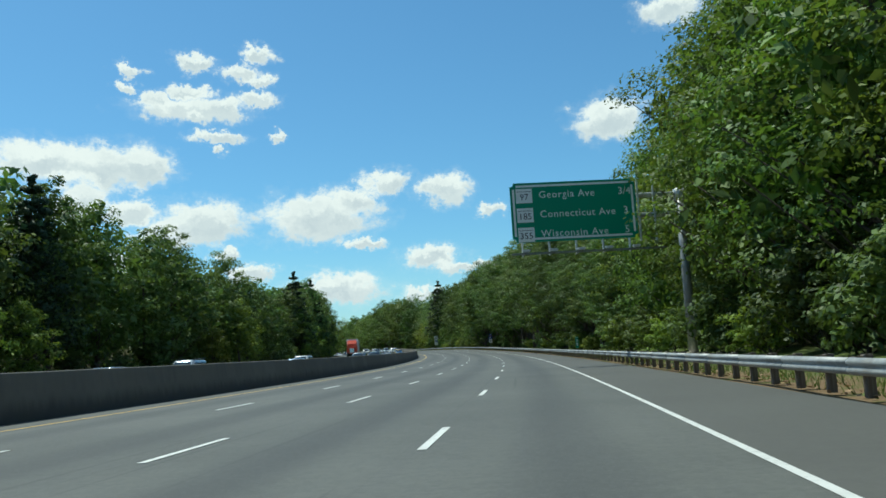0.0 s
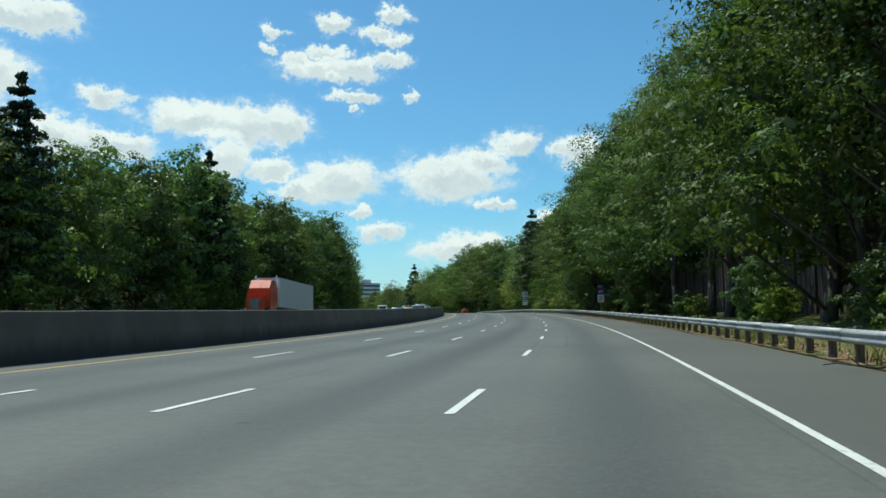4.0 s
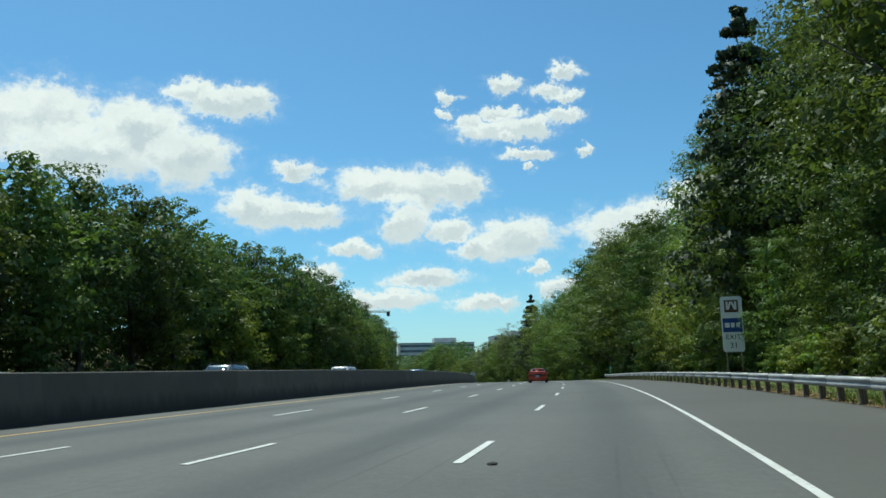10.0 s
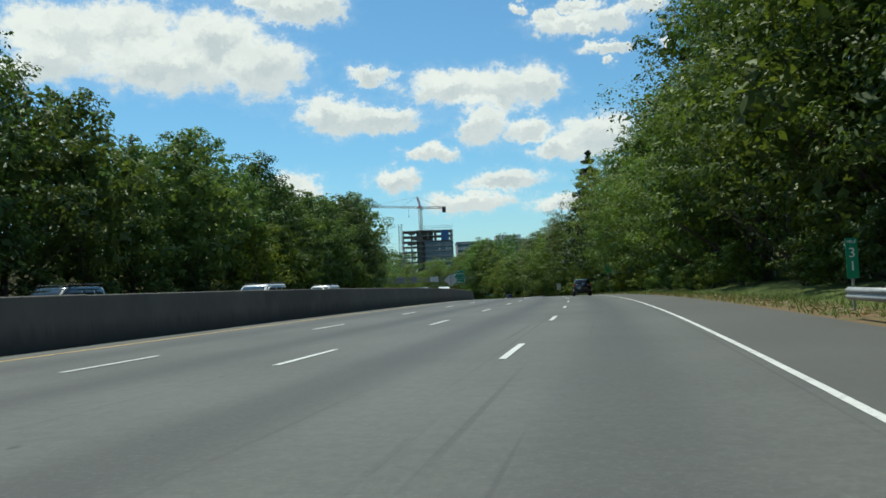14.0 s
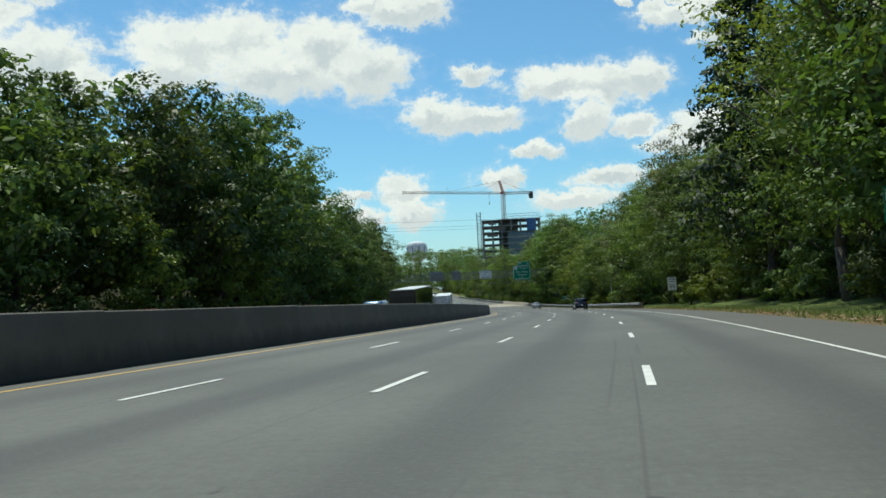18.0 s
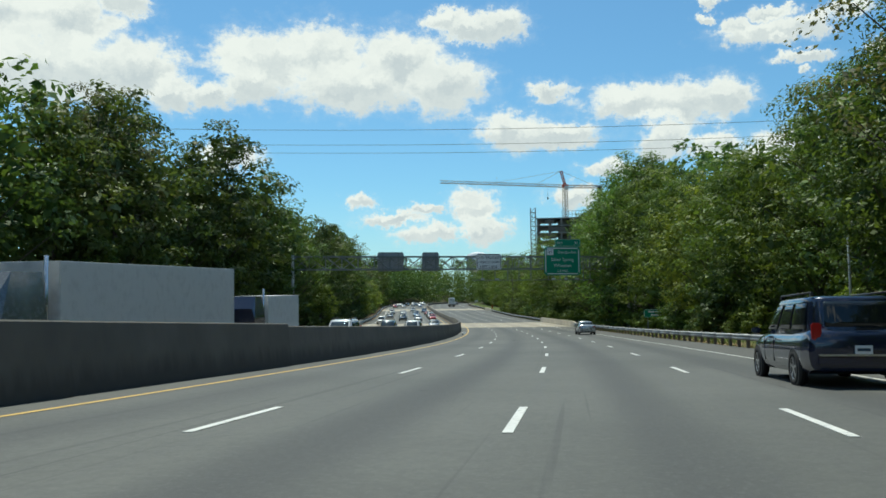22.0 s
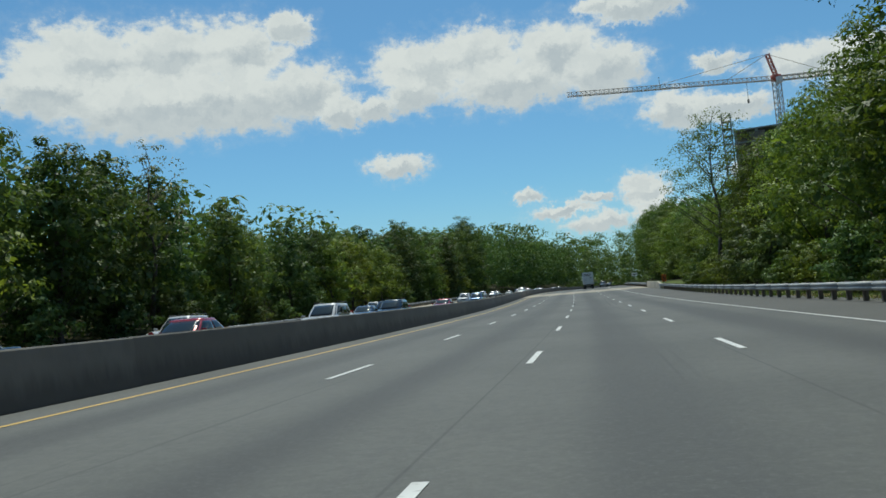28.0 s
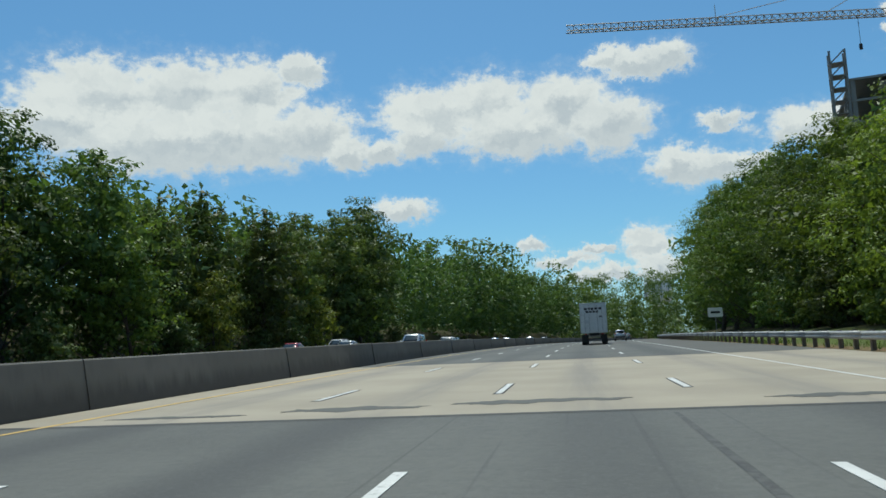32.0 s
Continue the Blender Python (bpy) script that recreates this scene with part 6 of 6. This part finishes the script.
def power_lines():
    for k, (s, h) in enumerate(((662, 22.6), (664, 21.4), (665.5, 20.8))):
        cu = bpy.data.curves.new("power_cable", "CURVE")
        cu.dimensions, cu.bevel_depth, cu.bevel_resolution = "3D", 0.022, 1
        sp = cu.splines.new("POLY")
        n = 25
        sp.points.add(n - 1)
        for i in range(n):
            q = i / (n - 1)
            p = rd(s + 8 * (q - 0.5), 58 - 110 * q, h + 1.6 * (q - 0.5) + 1.4 * ((2 * q - 1) ** 2 - 0.3))
            sp.points[i].co = (*p, 1)
        cu.materials.append(M["cable"])
        tagged(new("power_cable", cu), "thin black power cable slung across the highway", "power line", "power cables")
    for u, s in ((58.3, 660), (-52.3, 668)):
        ob = thing("utility_pole", at(s, u, 0), "timber utility pole hidden among trees", "utility pole")
        part("pole", rod((0, 0, 0), (0, 0, 25.5), 0.2, 0.13, 10), "wood_post", ob)
        part("crossarm", box((0, 1.5, 24), (0.14, 7.0, 0.14), 0.02), "wood_post", ob)


power_lines()


# ---- the building site, crane, offices and water tower beyond the trees ----
def frame_of(p, q):
    ex = (Vector(q) - Vector(p)).normalized()
    return Matrix.Translation(p) @ Matrix.Rotation(math.atan2(ex.y, ex.x), 4, "Z")


def tower_site():
    m = frame_of((-456, 904, -5), (-422, 929, -5))
    ob = thing("unfinished_tower", m, "unfinished concrete tower block with open floors and part glazing", "building")
    W, Dp, fl, n = 42.0, 30.0, 4.3, 13
    for k in range(n + 1):
        part("slab", box((W / 2, Dp / 2, k * fl), (W, Dp, 0.45)), "bldg_concrete", ob)
    for k in range(n):
        for i in range(7):
            for j in (0.6, Dp / 2, Dp - 0.6):
                if i < 4 or j > 1 or k > 10:
                    part("column", box((0.6 + i * (W - 1.2) / 6, j, (k + 0.5) * fl), (0.8, 0.8, fl)), "bldg_concrete", ob)
    part("core", box((W * 0.45, Dp * 0.6, n * fl / 2), (14, 10, n * fl + 3)), "bldg_concrete", ob)
    for k in range(11):
        for i in range(8):
            part("glazing", box((W * 0.44 + i * 2.93 + 1.4, -0.05, (k + 0.52) * fl), (2.8, 0.2, fl * 0.62)), "bldg_glass", ob)
            part("spandrel", box((W * 0.44 + i * 2.93 + 1.4, -0.08, (k + 0.05) * fl), (2.9, 0.25, fl * 0.34)), "bldg_white" if k < 8 else "bldg_concrete", ob)
    for k in (11, 12):
        part("blue_sheeting", box((W * 0.84, -0.15, (k + 0.5) * fl), (6.5, 0.2, fl * 0.96)), "bldg_blue", ob)
    for k in (10, 11, 12):
        part("tarpaulin", box((W * (0.18 + 0.1 * (k % 2)), 0.1, (k + 0.5) * fl), (5 + k % 3 * 2.5, 0.2, fl * (0.5 + 0.12 * (k % 2)))), "tarp", ob)
    # hoist tower at the corner, higher than the roof
    top = n * fl + 6
    for x, y in ((-3.2, -1.2), (-0.4, -1.2), (-3.2, 1.6), (-0.4, 1.6)):
        part("hoist_post", box((x, y, top / 2), (0.4, 0.4, top)), "scaffold", ob)
    braces = bmesh.new()
    for k in range(24):
        z = k * top / 24
        rod((-3.2, -1.2, z), (-0.4, -1.2, z + top / 24), 0.14, 0.14, 5, braces)
        bm_box(braces, (-1.8, 0.2, z), (3.2, 3.2, 0.16))
    part("hoist_frame", braces, "scaffold", ob)
    for i in range(15):
        part("rail_post", box((W * 0.35 + i * 1.9, 0.3, n * fl + 2.0), (0.16, 0.16, 4.0)), "scaffold", ob)
    for z in (2.0, 3.9):
        part("roof_rail", box((W * 0.67, 0.3, n * fl + z), (W * 0.64, 0.14, 0.16)), "scaffold", ob)


def lattice(bm, p, q, half, cells, r, chords=4):
    p, q = Vector(p), Vector(q)
    d = (q - p).normalized()
    side = d.cross(Vector((0, 0, 1)))
    side = side.normalized() if side.length > 0.1 else Vector((1, 0, 0))
    up = side.cross(d)
    cs = [side * half + up * half, side * -half + up * half, side * -half - up * half, side * half - up * half] if chords == 4 else [up * half * 1.3, side * -half - up * half * 0.6, side * half - up * half * 0.6]
    n = len(cs)
    for c in cs:
        rod(p + c, q + c, r, r, 5, bm)
    for k in range(cells):
        a, b = p.lerp(q, k / cells), p.lerp(q, (k + 1) / cells)
        for i in range(n):
            rod(a + cs[i], b + cs[(i + 1) % n], r * 0.6, r * 0.6, 4, bm)
            rod(a + cs[i], a + cs[(i + 1) % n], r * 0.6, r * 0.6, 4, bm)
    return bm


def tower_crane():
    base = Vector((-460, 937, 0))
    ob = thing("tower_crane", Matrix.Translation(base), "tall tower crane with a long lattice jib", "crane")
    tip, back = Vector((-47, -60, 75.2)), Vector((14.5, 18.5, 73.0))
    head = Vector((0, 0, 73.0))
    part("mast", lattice(bmesh.new(), (0, 0, -4), (0, 0, 73), 1.1, 34, 0.17), "crane", ob)
    part("jib", lattice(bmesh.new(), head, tip, 0.85, 44, 0.13, 3), "crane", ob)
    part("counter_jib", lattice(bmesh.new(), head, back, 0.8, 12, 0.16), "crane", ob)
    part("apex", lattice(bmesh.new(), (0, 0, 74), (-1.4, -1.8, 82.5), 0.6, 6, 0.16), "crane_red", ob)
    part("slewing_ring", rod((0, 0, 72.4), (0, 0, 74.2), 1.9, 1.9, 16), "crane_red", ob)
    part("operator_cab", box((1.9, -0.9, 72.0), (1.6, 1.8, 2.2), 0.1), "bldg_white", ob)
    part("counterweight", box((13.4, 17.2, 71.0), (2.4, 2.4, 4.6), 0.1), "trim_black", ob)
    part("tie_bar", rod((-1.4, -1.8, 82.4), tip.lerp(head, 0.38), 0.09, 0.09, 5), "crane", ob)
    part("tie_bar", rod((-1.4, -1.8, 82.4), tip.lerp(head, 0.75), 0.09, 0.09, 5), "crane", ob)
    part("tie_bar", rod((-1.4, -1.8, 82.4), back.lerp(head, 0.15), 0.09, 0.09, 5), "crane", ob)
    part("strut", rod(tip.lerp(head, 0.45), tip.lerp(head, 0.45) + Vector((0, 0, 4.2)), 0.09, 0.09, 5), "crane", ob)
    h = tip.lerp(head, 0.86)
    part("hook_rope", rod(h, h - Vector((0, 0, 7)), 0.06, 0.06, 5), "cable", ob)
    part("hook_block", box(h - Vector((0, 0, 7.6)), (0.6, 0.6, 1.4), 0.1), "trim_black", ob)


def office_block(p, q, height, depth, floors, label):
    m = frame_of(p, q)
    ob = thing("office_building", m, label, "building")
    W = (Vector(q) - Vector(p)).length
    part("wall", box((W / 2, depth / 2, height / 2), (W, depth, height)), "bldg_white", ob)
    fh = height / floors
    nb = max(4, int(W / 9))
    for k in range(floors):
        for i in range(nb):
            part("window", box(((i + 0.5) * W / nb, -0.06, (k + 0.55) * fh), (W / nb - 0.35, 0.2, fh * 0.48)), "bldg_glass", ob)
    part("roof", box((W / 2, depth / 2, height + 0.4), (W + 0.6, depth + 0.6, 0.8)), "bldg_concrete", ob)
    part("plant_room", box((W * 0.62, depth / 2, height + 3), (W * 0.3, depth * 0.5, 5)), "bldg_white", ob)


def water_tower():
    ob = thing("water_tower", Matrix.Translation((-1259, 1709, 0)), "white domed water tower on the skyline", "water tower")
    n = 28
    prof = [(7, 20), (8, 62), (20, 70), (21, 74), (21, 96), (19.5, 101), (12, 105), (2, 106.5)]
    part("tank", loft([[Vector((r * math.cos(2 * math.pi * k / n), r * math.sin(2 * math.pi * k / n), z)) for k in range(n)] for r, z in prof], smooth=True), "tank", ob)
    part("stem", rod((0, 0, -20), (0, 0, 22), 8, 7, 20), "tank", ob)
    for k in range(10):
        a = 2 * math.pi * k / 10
        part("rib", box((21.2 * math.cos(a), 21.2 * math.sin(a), 84), (1.0, 1.0, 22)), "bldg_blue", ob)


tower_site()
tower_crane()
office_block((-424, 938, -4), (-366, 980, -4), 44, 30, 9, "long white office block with ribbon windows")
office_block((-352, 996, -4), (-320, 1020, -4), 50, 26, 10, "pale office block with ribbon windows")
water_tower()

# white bag by the barrier's foot
_b = bmesh.new()
bmesh.ops.create_icosphere(_b, subdivisions=2, radius=0.22)
for _v in _b.verts:
    _v.co = _v.co * (1 + 0.5 * noise.noise(_v.co * 7)) * Vector((1.5, 1.0, 0.75)).length / 1.9
    _v.co.z = max(_v.co.z, -0.12)
tagged(part("litter_bag", _b, "sign_white", None, m=at(664.9, 14.55, 0.12)), "crumpled white plastic bag at the barrier's foot", "litter")



# ---- small things on the ground ----
def flakes(name, n, place, size, mat, label):
    p = np.array([tuple(rd(*place())) for _ in range(n)])
    a = rng.uniform(0, 6.283, n)
    ln = size * rng.uniform(0.4, 1.6, n)
    d = np.stack([np.cos(a) * ln, np.sin(a) * ln, rng.uniform(0.0, 0.3, n) * ln], 1)
    e = np.stack([-np.sin(a) * ln * 0.4, np.cos(a) * ln * 0.4, rng.uniform(0.0, 0.3, n) * ln], 1)
    v = np.stack([p - d, p - e, p + d, p + e], 1).reshape(-1, 3)
    me = bpy.data.meshes.new(name)
    me.from_pydata(v.tolist(), [], np.arange(n * 4).reshape(-1, 4).tolist())
    me.materials.append(M[mat])
    tagged(new(name, me), label, "litter", kind="stuff")


def dead_branch(s, u, turn, scale):
    ob = thing("fallen_branch", at(s, u, 0.02, turn, scale), "dry brown branch lying below the guardrail", "branch", "fallen branches")
    p = [Vector((0.10 * math.sin(k * 1.9), k * 0.34, 0.05 + 0.05 * math.sin(k * 1.3 + s))) for k in range(6)]
    stem = bmesh.new()
    for k in range(5):
        rod(p[k], p[k + 1], 0.035 - 0.005 * k, 0.030 - 0.005 * k, 6, stem)
    part("stem", stem, "bark", ob)
    for k in range(1, 5):
        x = (-1) ** k * (0.35 + 0.1 * math.sin(s + k))
        part("twig", rod(p[k], p[k] + Vector((x, 0.35, 0.16)), 0.014, 0.005, 5), "bark", ob)


def deck_patches():
    for s, u, w, l in ((886.2, 9.6, 2.6, 1.3), (886.6, 6.4, 3.0, 1.6), (886.0, 1.6, 2.2, 1.2), (885.6, 12.6, 2.4, 0.8), (713.4, 6.0, 2.8, 1.0), (713.6, 10.5, 2.2, 0.9), (713.2, 2.0, 1.8, 0.9)):
        n = 44
        ring = [(w / 2 * math.cos(6.2832 * k / n) * (1 + 0.3 * noise.noise((k * 0.7, s, u))), l / 4 * math.sin(6.2832 * k / n) * (1 + 1.1 * noise.noise((k * 0.8, u, s)))) for k in range(n)]
        bm = loft([[Vector((x, y, z)) for x, y in ring] for z in (0.001, 0.005)])
        tagged(part("asphalt_patch", bm, "asphalt", None, m=lie(s, u)), "dark asphalt repair patch at the bridge joint", "road patch", "road patches", "structure")


def debris_spots():
    for k, (s, u) in enumerate(((96.5, 6.1), (103, 10.2), (252, 4.9), (279, 3.2), (349, 8.2), (447, 6.6), (528, 7.3), (641, 9.4), (690, 6.0), (823, 7.2))):
        bm = bmesh.new()
        bmesh.ops.create_icosphere(bm, subdivisions=1, radius=0.07)
        for v in bm.verts:
            v.co = Vector((v.co.x * (1 + 0.3 * math.sin(k + v.co.y * 40)), v.co.y * 1.5, max(v.co.z * 0.35, -0.012)))
        tagged(part("road_debris", bm, "tyre", None, m=lie(s, u, 0.012)), "scrap of black tyre rubber on the lane", "debris", "road debris")


def tyre_marks():
    for s0, s1, a, b in ((808, 846, 4.75, 4.15), (808, 850, 4.30, 3.75), (786, 806, 3.9, 4.7), (172, 186, 2.85, 2.7), (630, 668, 9.6, 9.3), (590, 622, 2.6, 2.3), (700, 711, 5.3, 5.2), (851, 884, 4.7, 4.4)):
        ss = np.linspace(s0, s1, 14)
        bm = bmesh.new()
        rows = []
        for k, q in enumerate(ss):
            u = a + (b - a) * k / 13 + 0.05 * math.sin(k * 0.8 + s0)
            hw = 0.065 * (0.35 + math.sin(math.pi * (k + 0.5) / 14) ** 0.5 * 0.65)
            rows.append([bm.verts.new(rd(q, u + e * hw, z)) for e, z in ((-1, 0.0035), (1, 0.0035))])
        for p, q in zip(rows, rows[1:]):
            bm.faces.new((p[0], p[1], q[1], q[0]))
        tagged(part("tyre_mark", bm, "rubber_mark", None), "dark curved tyre mark rubbed into the asphalt", "tyre mark", "tyre marks", "structure")


tyre_marks()
flakes("leaf_litter", 9000, lambda: ((s := rng.uniform(-20, 700)), rail_u(s) - 0.1 - abs(rng.normal(0, 0.8)), 0.03), 0.07, "litter_leaf", "dry brown leaf litter gathered under the guardrail")
for k, s in enumerate((92, 97, 101, 108, 113, 121, 128, 290, 299, 306, 318)):
    dead_branch(s, rail_u(s) - 0.5 - 0.35 * (k % 3), 40 + 71 * k, 0.8 + 0.12 * (k % 4))
deck_patches()
debris_spots()
